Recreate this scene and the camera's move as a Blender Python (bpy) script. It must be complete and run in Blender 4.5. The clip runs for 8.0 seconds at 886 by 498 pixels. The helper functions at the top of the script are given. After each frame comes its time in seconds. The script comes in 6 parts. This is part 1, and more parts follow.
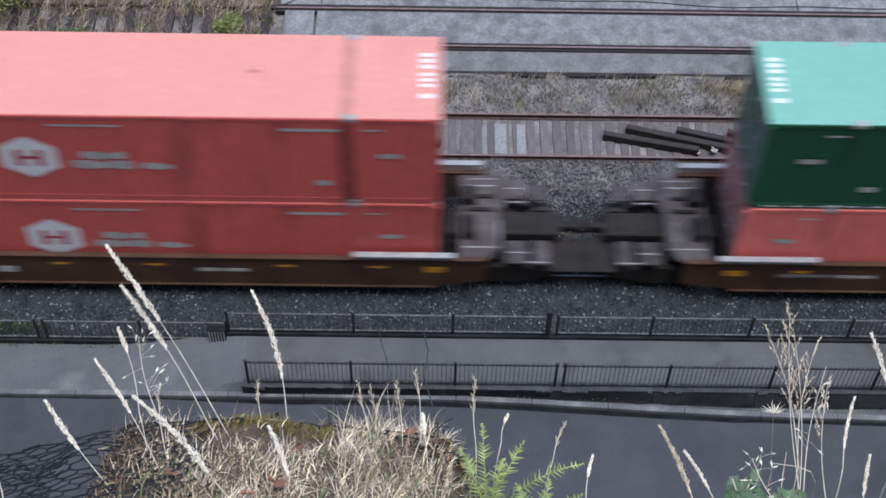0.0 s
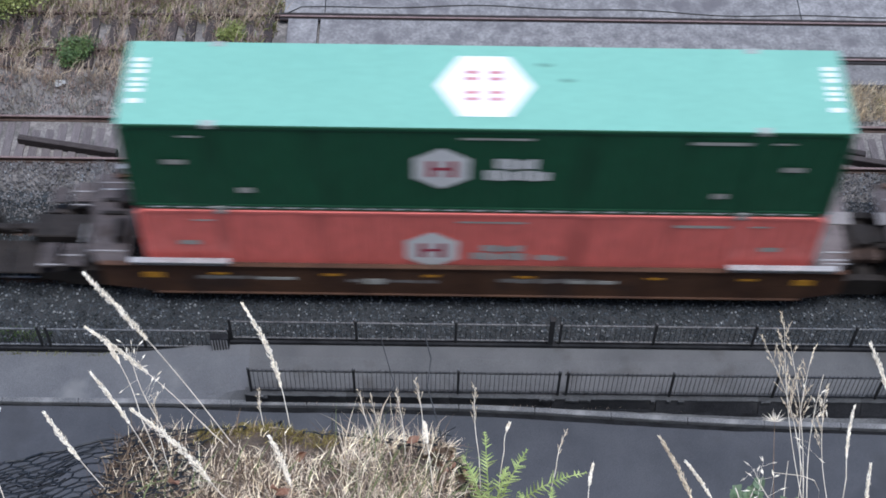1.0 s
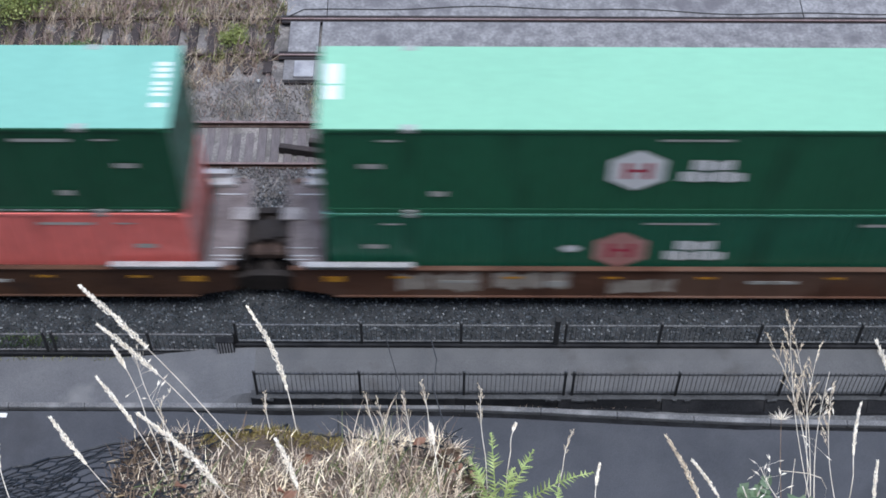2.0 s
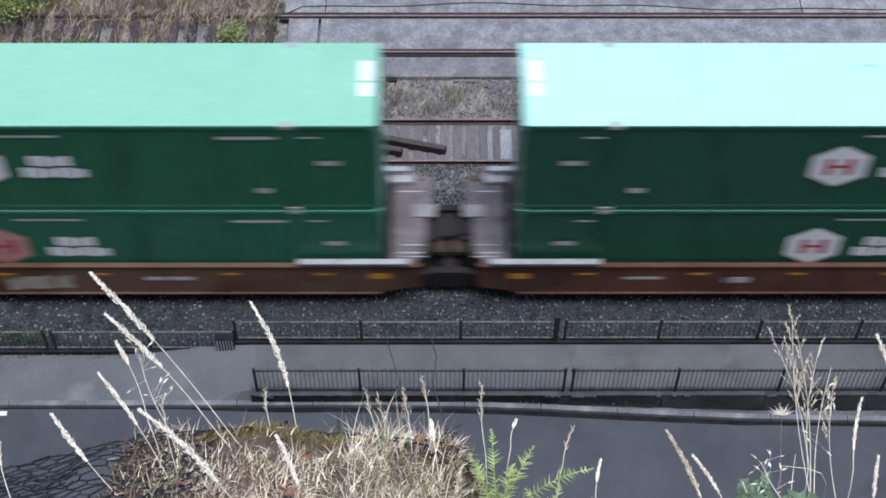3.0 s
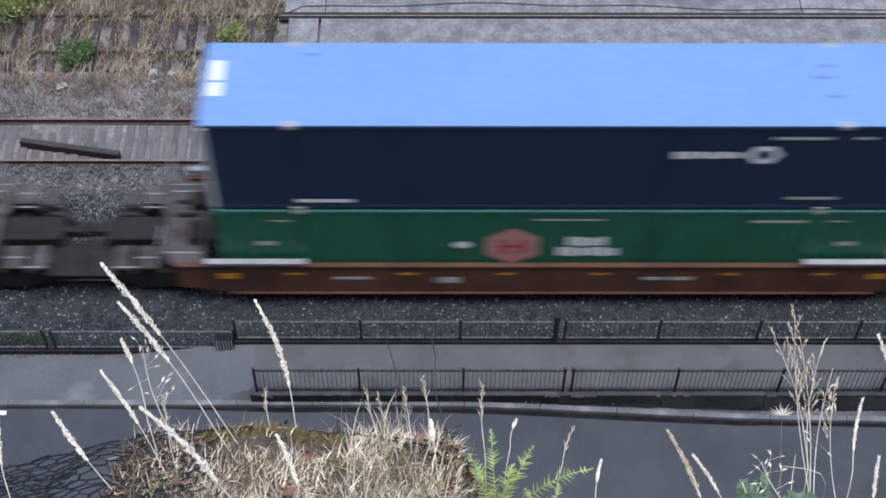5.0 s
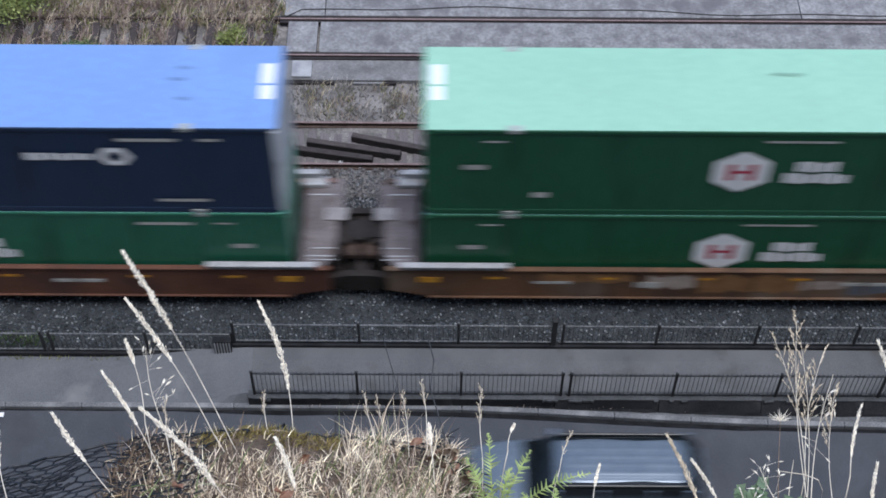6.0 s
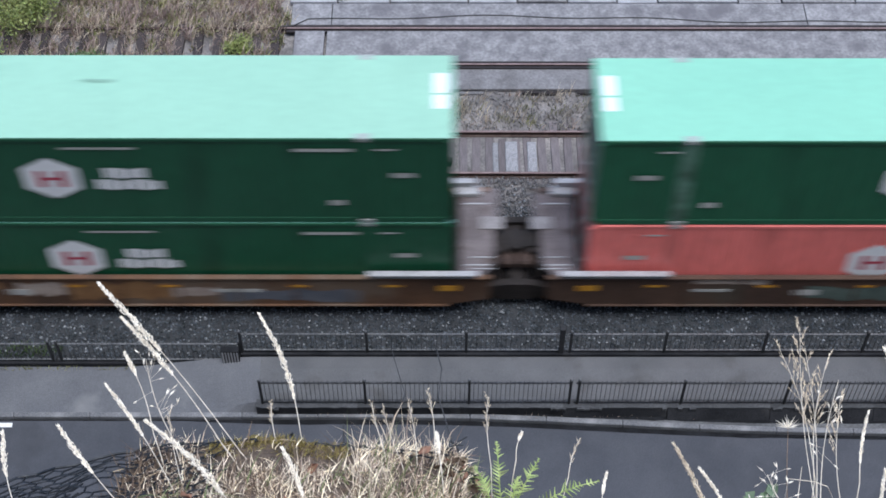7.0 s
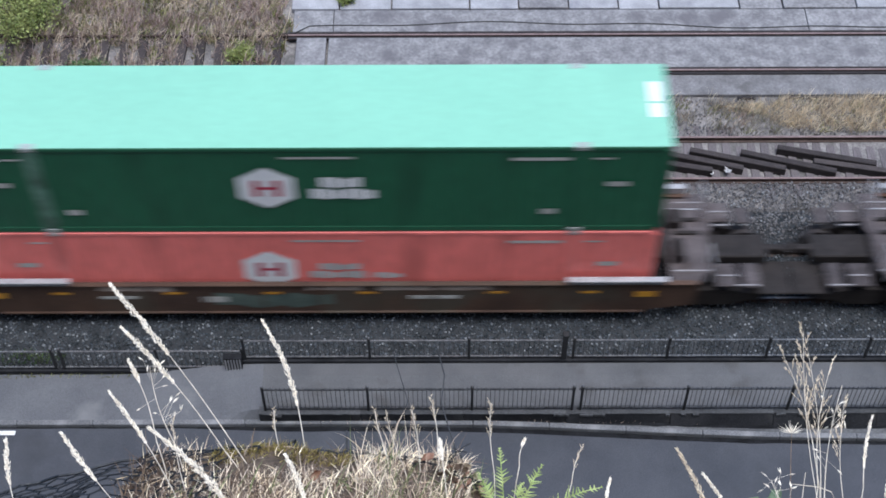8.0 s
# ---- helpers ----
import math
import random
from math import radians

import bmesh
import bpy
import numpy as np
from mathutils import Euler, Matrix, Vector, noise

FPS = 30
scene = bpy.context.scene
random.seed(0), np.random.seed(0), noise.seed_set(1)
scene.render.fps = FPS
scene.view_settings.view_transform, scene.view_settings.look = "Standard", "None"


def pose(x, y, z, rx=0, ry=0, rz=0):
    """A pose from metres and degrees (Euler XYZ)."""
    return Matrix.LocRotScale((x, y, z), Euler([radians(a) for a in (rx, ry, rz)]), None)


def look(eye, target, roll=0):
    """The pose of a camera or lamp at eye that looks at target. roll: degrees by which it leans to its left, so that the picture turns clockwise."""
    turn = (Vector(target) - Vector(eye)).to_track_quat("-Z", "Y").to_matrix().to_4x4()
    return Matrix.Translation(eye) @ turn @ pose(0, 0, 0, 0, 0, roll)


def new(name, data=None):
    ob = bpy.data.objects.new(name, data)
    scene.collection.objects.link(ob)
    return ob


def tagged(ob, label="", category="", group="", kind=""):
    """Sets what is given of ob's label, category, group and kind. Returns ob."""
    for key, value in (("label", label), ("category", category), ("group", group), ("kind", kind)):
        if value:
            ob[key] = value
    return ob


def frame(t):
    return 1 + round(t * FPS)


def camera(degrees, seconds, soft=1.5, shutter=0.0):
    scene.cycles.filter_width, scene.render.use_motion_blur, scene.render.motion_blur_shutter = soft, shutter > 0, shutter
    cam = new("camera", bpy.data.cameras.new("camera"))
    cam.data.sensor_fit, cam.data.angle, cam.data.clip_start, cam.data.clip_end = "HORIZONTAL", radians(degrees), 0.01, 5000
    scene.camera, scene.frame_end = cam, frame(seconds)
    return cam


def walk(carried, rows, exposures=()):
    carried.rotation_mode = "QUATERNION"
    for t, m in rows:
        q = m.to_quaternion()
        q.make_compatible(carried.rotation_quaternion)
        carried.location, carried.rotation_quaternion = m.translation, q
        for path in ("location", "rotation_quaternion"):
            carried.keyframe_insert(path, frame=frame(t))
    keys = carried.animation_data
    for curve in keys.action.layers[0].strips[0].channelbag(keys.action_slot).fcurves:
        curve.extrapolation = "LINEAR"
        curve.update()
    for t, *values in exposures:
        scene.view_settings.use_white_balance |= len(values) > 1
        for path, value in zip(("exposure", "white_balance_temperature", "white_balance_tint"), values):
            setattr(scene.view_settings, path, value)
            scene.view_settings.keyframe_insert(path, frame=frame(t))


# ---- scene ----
cam = camera(34.0, 8.0, soft=1.7, shutter=0.7)
EYE_Y, EYE_Z = -21.30, 29.47
walk(cam, [
    (0.0, pose(0, EYE_Y, EYE_Z, 37.343, -0.801, 0.276)),
    (0.5, pose(0, EYE_Y, EYE_Z, 37.404, -0.781, 0.370)),
    (1.0, pose(0, EYE_Y, EYE_Z, 37.673, -0.736, 0.385)),
    (1.5, pose(0, EYE_Y, EYE_Z, 37.735, -0.397, 0.260)),
    (3.0, pose(0, EYE_Y, EYE_Z, 37.592, -0.141, -0.140)),
    (3.5, pose(0, EYE_Y, EYE_Z, 37.505, -0.110, -0.124)),
    (4.0, pose(0, EYE_Y, EYE_Z, 37.634, -0.256, 0.025)),
    (4.5, pose(0, EYE_Y, EYE_Z, 37.577, -0.111, -0.161)),
    (6.0, pose(0, EYE_Y, EYE_Z, 37.738, -0.408, 0.089)),
    (6.5, pose(0, EYE_Y, EYE_Z, 37.892, -0.030, -0.020)),
    (7.0, pose(0, EYE_Y, EYE_Z, 38.071, -0.002, 0.036)),
    (7.5, pose(0, EYE_Y, EYE_Z, 38.201, 0.049, -0.046)),
    (8.0, pose(0, EYE_Y, EYE_Z, 38.323, 0.198, -0.066)),
], exposures=((0.0, 0.50, 6150, 10), (0.5, 0.45, 6150, 10), (1.0, 0.59, 6150, 10), (1.5, 0.68, 6150, 10), (4.5, 0.64, 6150, 10),
              (6.0, 0.52, 6150, 10), (6.5, 0.68, 6150, 10), (8.0, 0.72, 6150, 10)))

# ---- light: a bright overcast sky, with the veiled sun high to the side ----
SUN_EL, SUN_AZ = radians(78), radians(140)
world = bpy.data.worlds.new("sky")
scene.world = world
world.use_nodes = True
wn = world.node_tree.nodes
sky = wn.new("ShaderNodeTexSky")
sky.sky_type = "NISHITA"
sky.sun_disc = False
sky.sun_elevation = SUN_EL
sky.sun_rotation = SUN_AZ
sky.dust_density = 1.2
wn["Background"].inputs["Strength"].default_value = 0.12
world.node_tree.links.new(sky.outputs["Color"], wn["Background"].inputs["Color"])
sun = new("sun", bpy.data.lights.new("sun", "SUN"))
sun.data.energy = 2.0
sun.data.angle = radians(32)
sun.data.color = (1.0, 0.985, 0.96)
sun_dir = Vector((math.sin(SUN_AZ) * math.cos(SUN_EL), math.cos(SUN_AZ) * math.cos(SUN_EL), math.sin(SUN_EL)))
sun.matrix_world = look(sun_dir * 100, (0, 0, 0))


# ---- materials ----
def surf(name, a, b, scale=2.0, rough=0.7, metal=0.0, bump=0.15, bump_scale=30.0, vary=0.0, island=0.0, stain=None,
         stain_scale=0.8, stain_at=0.55, stretch=(1, 1, 1), grain=0.35, spec=0.5):
    """A weathered surface: two colours in noise, fine grain, stains, relief, and a change from piece to piece."""
    m = bpy.data.materials.new(name)
    m.use_nodes = True
    nt = m.node_tree
    n, link = nt.nodes, nt.links.new
    bsdf = n["Principled BSDF"]
    co = n.new("ShaderNodeTexCoord")
    mp = n.new("ShaderNodeMapping")
    mp.inputs["Scale"].default_value = stretch
    link(co.outputs["Object"], mp.inputs["Vector"])

    def tex(s, detail=5.0):
        t = n.new("ShaderNodeTexNoise")
        t.inputs["Scale"].default_value = s
        t.inputs["Detail"].default_value = detail
        link(mp.outputs["Vector"], t.inputs["Vector"])
        return t.outputs["Fac"]

    def mix(fac, c1, c2, kind="MIX"):
        x = n.new("ShaderNodeMix")
        x.data_type, x.blend_type = "RGBA", kind
        for value, sock in ((fac, 0), (c1, 6), (c2, 7)):
            if hasattr(value, "links"):
                link(value, x.inputs[sock])
            else:
                x.inputs[sock].default_value = value if sock == 0 else (*value, 1)
        return x.outputs[2]

    def ramp(fac, lo, hi, v0=0.0, v1=1.0):
        r = n.new("ShaderNodeMapRange")
        r.inputs[1].default_value, r.inputs[2].default_value = lo, hi
        r.inputs[3].default_value, r.inputs[4].default_value = v0, v1
        link(fac, r.inputs[0])
        return r.outputs[0]

    col = mix(ramp(tex(scale), 0.35, 0.65), a, b)
    fine = tex(bump_scale, 3.0)
    if grain:
        g = n.new("ShaderNodeCombineColor")
        gv = ramp(fine, 0.3, 0.7, 1 - grain, 1 + grain)
        for i in range(3):
            link(gv, g.inputs[i])
        col = mix(1.0, col, g.outputs[0], "MULTIPLY")
    if stain:
        col = mix(ramp(tex(stain_scale, 8.0), stain_at, stain_at + 0.12), col, stain)
    for amount, node, sock in ((vary, "ShaderNodeObjectInfo", "Random"), (island, "ShaderNodeNewGeometry", "Random Per Island")):
        if amount:
            r = n.new(node)
            h = n.new("ShaderNodeHueSaturation")
            link(ramp(r.outputs[sock], 0, 1, 1 - amount, 1 + amount), h.inputs["Value"])
            link(ramp(r.outputs[sock], 0, 1, 0.5 - amount * 0.03, 0.5 + amount * 0.03), h.inputs["Hue"])
            link(col, h.inputs["Color"])
            col = h.outputs[0]
    link(col, bsdf.inputs["Base Color"])
    link(ramp(tex(scale * 3), 0.3, 0.7, max(rough - 0.12, 0.02), min(rough + 0.12, 1)), bsdf.inputs["Roughness"])
    bsdf.inputs["Metallic"].default_value = metal
    bsdf.inputs["Specular IOR Level"].default_value = spec
    if bump:
        bp = n.new("ShaderNodeBump")
        bp.inputs["Strength"].default_value = bump
        bp.inputs["Distance"].default_value = 0.02
        link(fine, bp.inputs["Height"])
        link(bp.outputs[0], bsdf.inputs["Normal"])
    return m


M_ROAD = surf("asphalt", (0.050, 0.055, 0.068), (0.066, 0.071, 0.086), 0.5, 0.8, bump=0.3, bump_scale=60, stain=(0.039, 0.042, 0.051), stain_scale=0.35)
M_PATH = surf("worn_asphalt", (0.106, 0.111, 0.126), (0.140, 0.145, 0.159), 0.7, 0.85, bump=0.3, bump_scale=50, stain=(0.195, 0.2, 0.21), stain_scale=0.55, stain_at=0.57, grain=0.22)
M_WALK = surf("walkway_asphalt", (0.095, 0.098, 0.106), (0.126, 0.128, 0.136), 0.7, 0.9, bump=0.35, bump_scale=50, stain=(0.075, 0.073, 0.073), stain_scale=0.8, stain_at=0.56, grain=0.24)
M_KERB = surf("kerb_concrete", (0.125, 0.13, 0.142), (0.17, 0.174, 0.186), 2.5, 0.9, bump=0.4, stain=(0.24, 0.245, 0.255), stain_scale=1.5, stain_at=0.58, vary=0.1)
M_COPING = surf("weathered_coping", (0.04, 0.042, 0.047), (0.075, 0.078, 0.084), 2.5, 0.9, bump=0.4, stain=(0.2, 0.203, 0.21), stain_scale=2.2, stain_at=0.62, stretch=(0.6, 1, 1), vary=0.15)
M_STRIP = surf("stained_strip", (0.075, 0.077, 0.083), (0.125, 0.128, 0.135), 1.8, 0.9, bump=0.4, stain=(0.17, 0.17, 0.175), stain_scale=1.2, stain_at=0.6, stretch=(0.5, 1, 1))
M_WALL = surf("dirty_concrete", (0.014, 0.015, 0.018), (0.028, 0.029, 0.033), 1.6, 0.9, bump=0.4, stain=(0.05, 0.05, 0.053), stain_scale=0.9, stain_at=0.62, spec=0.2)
M_SLAB = surf("dock_concrete", (0.175, 0.170, 0.178), (0.275, 0.27, 0.275), 2.2, 0.85, bump=0.45, bump_scale=11, grain=0.24, stain=(0.145, 0.138, 0.148), stain_scale=0.9, stain_at=0.54, vary=0.12)
M_PALE = surf("pale_concrete", (0.28, 0.28, 0.295), (0.38, 0.38, 0.40), 2.1, 0.8, bump=0.3, grain=0.14, stain=(0.24, 0.24, 0.26), stain_scale=1.3, vary=0.12)
M_DIRT = surf("railyard_dirt", (0.13, 0.122, 0.12), (0.26, 0.242, 0.235), 1.3, 0.95, bump=0.7, bump_scale=18, stain=(0.1, 0.095, 0.09), stain_scale=1.2)
M_BALLAST = surf("ballast_bed", (0.022, 0.025, 0.029), (0.04, 0.043, 0.048), 3.0, 0.9, bump=0.9, bump_scale=22)
M_STONE = surf("ballast_stone", (0.034, 0.041, 0.048), (0.072, 0.084, 0.095), 3.0, 0.55, bump=0, island=0.6, grain=0.2)
M_STONE2 = surf("pale_ballast_stone", (0.115, 0.109, 0.110), (0.178, 0.172, 0.175), 3.0, 0.7, bump=0, island=0.38, grain=0.2)
M_STONEPALE = surf("bright_stone", (0.16, 0.172, 0.185), (0.26, 0.275, 0.29), 3.0, 0.5, bump=0, island=0.5, grain=0.2)
M_CLIFF = surf("hillside_earth", (0.1, 0.085, 0.06), (0.2, 0.17, 0.11), 1.5, 0.95, bump=0.8, bump_scale=10, stain=(0.06, 0.08, 0.03), stain_scale=0.8)
M_RAIL = surf("rusty_rail", (0.055, 0.035, 0.03), (0.09, 0.06, 0.05), 4.0, 0.7, metal=0.3, bump=0.2)
M_RAILRUST = surf("rusty_railhead", (0.21, 0.145, 0.135), (0.29, 0.21, 0.2), 3.0, 0.55, metal=0.3, bump=0.05)
M_RAILTOP = surf("worn_railhead", (0.30, 0.27, 0.26), (0.42, 0.39, 0.38), 3.0, 0.42, metal=0.7, bump=0.05)
M_TIE = surf("weathered_tie", (0.125, 0.11, 0.114), (0.175, 0.155, 0.16), 2.0, 0.9, bump=0.5, stretch=(6, 1, 6), vary=0.16)
M_TIEPALE = surf("bleached_tie", (0.22, 0.22, 0.235), (0.34, 0.34, 0.355), 4.0, 0.85, bump=0.4, stain=(0.2, 0.19, 0.2), stain_scale=4, stretch=(2, 1, 2), vary=0.2)
M_TIMBER = surf("creosoted_timber", (0.014, 0.011, 0.012), (0.03, 0.023, 0.023), 3.0, 0.8, bump=0.4, stretch=(1, 6, 6), vary=0.3)
M_TIMBERTOP = surf("greyed_timber", (0.038, 0.030, 0.030), (0.062, 0.050, 0.049), 3.0, 0.85, bump=0.4, stretch=(1, 6, 6), vary=0.3)
# black iron with the sky's sheen put into a greyer base colour
M_SHEENIRON = surf("worn_iron_rail", (0.035, 0.037, 0.042), (0.075, 0.078, 0.085), 6.0, 0.32, metal=0.3, bump=0.1)
# sky highlight of the trackside rails painted pale grey; finials share it
M_GLINTIRON = surf("worn_grey_rail", (0.10, 0.105, 0.115), (0.2, 0.205, 0.215), 6.0, 0.4, metal=0.2, bump=0.1)
M_IRON = surf("black_iron_paint", (0.012, 0.013, 0.015), (0.024, 0.025, 0.028), 6.0, 0.5, bump=0.1)
M_WHITE = surf("road_paint", (0.7, 0.71, 0.74), (0.8, 0.8, 0.82), 3.0, 0.7, bump=0.1, grain=0.15)
M_RUBBISH = surf("white_litter", (0.65, 0.65, 0.66), (0.8, 0.8, 0.8), 3.0, 0.7, bump=0.2)

# train
M_MARK = surf("marking_white", (0.80, 0.81, 0.84), (0.88, 0.89, 0.91), 2.0, 0.6, bump=0, grain=0.1)
M_PALEDOOR = surf("pale_door_paint", (0.46, 0.48, 0.52), (0.58, 0.60, 0.64), 1.2, 0.55, bump=0.05, grain=0.12, stain=(0.34, 0.35, 0.37), stain_scale=1.5)
M_DULLMARK = surf("marking_dull", (0.42, 0.46, 0.46), (0.54, 0.58, 0.58), 2.0, 0.6, bump=0, grain=0.1)
M_FAINT = surf("marking_faint", (0.43, 0.43, 0.41), (0.55, 0.55, 0.53), 2.0, 0.6, bump=0, grain=0.1)
M_REDMARK = surf("marking_red", (0.42, 0.04, 0.08), (0.5, 0.06, 0.1), 2.0, 0.6, bump=0, grain=0.1)
M_REDBADGE = surf("badge_pink", (0.50, 0.24, 0.22), (0.56, 0.30, 0.28), 2.0, 0.6, bump=0, grain=0.1)
M_CAST = surf("corner_casting", (0.34, 0.36, 0.35), (0.46, 0.47, 0.46), 4.0, 0.6, metal=0.2, bump=0.2)
M_YELLOW = surf("yellow_reflector", (0.60, 0.27, 0.025), (0.72, 0.36, 0.04), 4.0, 0.5, bump=0, grain=0.15)
M_CAP = surf("galvanised_step", (0.34, 0.34, 0.36), (0.46, 0.46, 0.48), 3.0, 0.6, metal=0.2, bump=0.2)
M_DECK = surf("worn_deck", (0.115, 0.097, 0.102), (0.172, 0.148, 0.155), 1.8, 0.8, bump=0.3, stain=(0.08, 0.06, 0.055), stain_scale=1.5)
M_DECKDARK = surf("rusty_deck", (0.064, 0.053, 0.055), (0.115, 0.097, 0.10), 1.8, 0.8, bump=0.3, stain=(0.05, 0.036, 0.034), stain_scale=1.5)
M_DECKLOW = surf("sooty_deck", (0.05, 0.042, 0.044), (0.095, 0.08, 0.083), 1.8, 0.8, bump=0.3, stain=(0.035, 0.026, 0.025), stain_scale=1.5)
M_STEP = surf("grey_step", (0.22, 0.205, 0.215), (0.31, 0.295, 0.30), 3.0, 0.65, metal=0.1, bump=0.2)
M_DARKRED = surf("sooty_red", (0.20, 0.038, 0.034), (0.27, 0.052, 0.046), 2.0, 0.7, bump=0.1, grain=0.25)
M_TRUCK = surf("cast_steel", (0.014, 0.011, 0.0105), (0.028, 0.022, 0.021), 3.0, 0.75, metal=0.2, bump=0.3)
M_WHEEL = surf("wheel_steel", (0.05, 0.04, 0.038), (0.1, 0.085, 0.08), 5.0, 0.5, metal=0.6, bump=0.1)
M_BLACK = surf("black_rubber", (0.012, 0.012, 0.013), (0.02, 0.02, 0.021), 5.0, 0.7, bump=0.1)
M_SCRAWL = surf("faded_scrawl", (0.20, 0.19, 0.19), (0.30, 0.285, 0.28), 5.0, 0.7, bump=0, grain=0.3)
M_TAN = surf("tan_patch", (0.22, 0.11, 0.045), (0.30, 0.16, 0.07), 2.0, 0.7, bump=0.1, grain=0.25)
M_BEIGE = surf("beige_patch", (0.34, 0.30, 0.26), (0.44, 0.39, 0.35), 2.0, 0.7, bump=0.1, grain=0.25, stain=(0.1, 0.05, 0.035), stain_scale=1.5)
M_SLATE = surf("slate_patch", (0.10, 0.11, 0.135), (0.15, 0.16, 0.19), 2.0, 0.7, bump=0.1, grain=0.25)
M_TEAL = surf("teal_patch", (0.07, 0.10, 0.09), (0.12, 0.16, 0.14), 2.0, 0.7, bump=0.1, grain=0.25)
M_CREAM = surf("cream_patch", (0.38, 0.30, 0.26), (0.46, 0.38, 0.33), 2.0, 0.7, bump=0.1, grain=0.25)
SILLS = {
    "brown": surf("brown_sill", (0.05957, 0.02624, 0.01546), (0.1013, 0.04766, 0.02624), 0.9, 0.75, bump=0.3, stain=(0.0483, 0.02576, 0.01932), stain_scale=0.7),
    "pale": surf("patched_sill", (0.0834, 0.03574, 0.02141), (0.1311, 0.05957, 0.03574), 0.9, 0.75, bump=0.3, stain=(0.1449, 0.0805, 0.05635), stain_scale=0.42, stain_at=0.5),
    "rust": surf("rust_sill", (0.09177, 0.03623, 0.02286), (0.1433, 0.06037, 0.03623), 0.9, 0.75, bump=0.3, stain=(0.0805, 0.03864, 0.02898), stain_scale=0.6),
    "paint": surf("painted_sill", (0.07084, 0.03944, 0.02544), (0.161, 0.0805, 0.04186), 0.7, 0.75, bump=0.3, stain=(0.161, 0.1127, 0.0805), stain_scale=0.5, stain_at=0.52),
    "teal": surf("stained_sill", (0.05957, 0.03333, 0.02383), (0.09531, 0.05361, 0.03574), 0.8, 0.75, bump=0.3, stain=(0.0805, 0.0644, 0.0483), stain_scale=0.45, stain_at=0.54),
}


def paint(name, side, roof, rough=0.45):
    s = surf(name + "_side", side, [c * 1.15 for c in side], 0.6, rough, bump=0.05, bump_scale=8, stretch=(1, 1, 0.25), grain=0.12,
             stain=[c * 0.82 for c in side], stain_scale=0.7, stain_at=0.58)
    # faded roof paint with the sky's glare mixed into its colour
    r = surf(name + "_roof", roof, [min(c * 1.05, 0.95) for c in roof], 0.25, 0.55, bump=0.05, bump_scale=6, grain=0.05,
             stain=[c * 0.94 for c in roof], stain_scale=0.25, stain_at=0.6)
    # ends start between side and roof colour, so they take in some glare
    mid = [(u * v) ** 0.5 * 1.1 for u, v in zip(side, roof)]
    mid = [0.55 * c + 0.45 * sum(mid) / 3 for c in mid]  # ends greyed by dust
    e = surf(name + "_end", mid, [c * 1.1 for c in mid], 0.6, rough, bump=0.05, bump_scale=8, grain=0.2,
             stain=[0.6 * c + 0.045 for c in side], stain_scale=1.6, stain_at=0.48)
    k = surf(name + "_scuff", [c * 0.62 for c in roof], [c * 0.78 for c in roof], 3.0, 0.6, bump=0, grain=0.2)
    return s, r, e, k


# side colour, then roof colour; upper roofs are paled for sky glare
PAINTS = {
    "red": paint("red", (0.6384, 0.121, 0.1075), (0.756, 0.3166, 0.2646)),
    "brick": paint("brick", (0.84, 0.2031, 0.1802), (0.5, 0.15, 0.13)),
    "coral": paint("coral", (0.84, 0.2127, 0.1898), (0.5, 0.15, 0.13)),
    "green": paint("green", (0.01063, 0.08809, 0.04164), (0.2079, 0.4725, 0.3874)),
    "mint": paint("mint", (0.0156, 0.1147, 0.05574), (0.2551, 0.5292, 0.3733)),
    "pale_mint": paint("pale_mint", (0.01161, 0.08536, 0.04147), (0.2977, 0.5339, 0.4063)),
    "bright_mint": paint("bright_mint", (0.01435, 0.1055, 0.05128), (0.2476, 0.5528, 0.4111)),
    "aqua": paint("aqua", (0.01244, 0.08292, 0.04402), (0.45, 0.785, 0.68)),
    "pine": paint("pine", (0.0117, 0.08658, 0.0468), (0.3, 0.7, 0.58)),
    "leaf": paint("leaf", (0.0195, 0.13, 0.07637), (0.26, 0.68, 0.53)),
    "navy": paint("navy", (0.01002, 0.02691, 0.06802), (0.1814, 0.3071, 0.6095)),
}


# ---- building tools ----
def box(bm, x0, x1, y0, y1, z0, z1, bevel=0.0):
    v = bmesh.ops.create_cube(bm, size=1.0, matrix=Matrix.Translation(((x0 + x1) / 2, (y0 + y1) / 2, (z0 + z1) / 2)) @ Matrix.Diagonal((x1 - x0, y1 - y0, z1 - z0, 1)))["verts"]
    if bevel:
        bmesh.ops.bevel(bm, geom=list({e for p in v for e in p.link_edges}), offset=bevel, segments=1, affect="EDGES", profile=0.5)


def prism(bm, outline, axis, lo, hi):
    """A slab with a closed outline, pulled along one axis ('y': the outline is x, z; 'z': x, y; 'x': y, z)."""
    place = {"x": lambda u, v, w: (w, u, v), "y": lambda u, v, w: (u, w, v), "z": lambda u, v, w: (u, v, w)}[axis]
    a = [bm.verts.new(place(u, v, lo)) for u, v in outline]
    b = [bm.verts.new(place(u, v, hi)) for u, v in outline]
    n = len(outline)
    bm.faces.new(a)
    bm.faces.new(b[::-1])
    for i in range(n):
        bm.faces.new((a[i], b[i], b[(i + 1) % n], a[(i + 1) % n]))
    bmesh.ops.recalc_face_normals(bm, faces=bm.faces[:])


def rod(bm, p, q, r, sides=6, r2=None):
    p, q = Vector(p), Vector(q)
    m = Matrix.Translation((p + q) / 2) @ (q - p).to_track_quat("Z", "Y").to_matrix().to_4x4()
    bmesh.ops.create_cone(bm, cap_ends=True, segments=sides, radius1=r, radius2=r if r2 is None else r2, depth=(q - p).length, matrix=m)


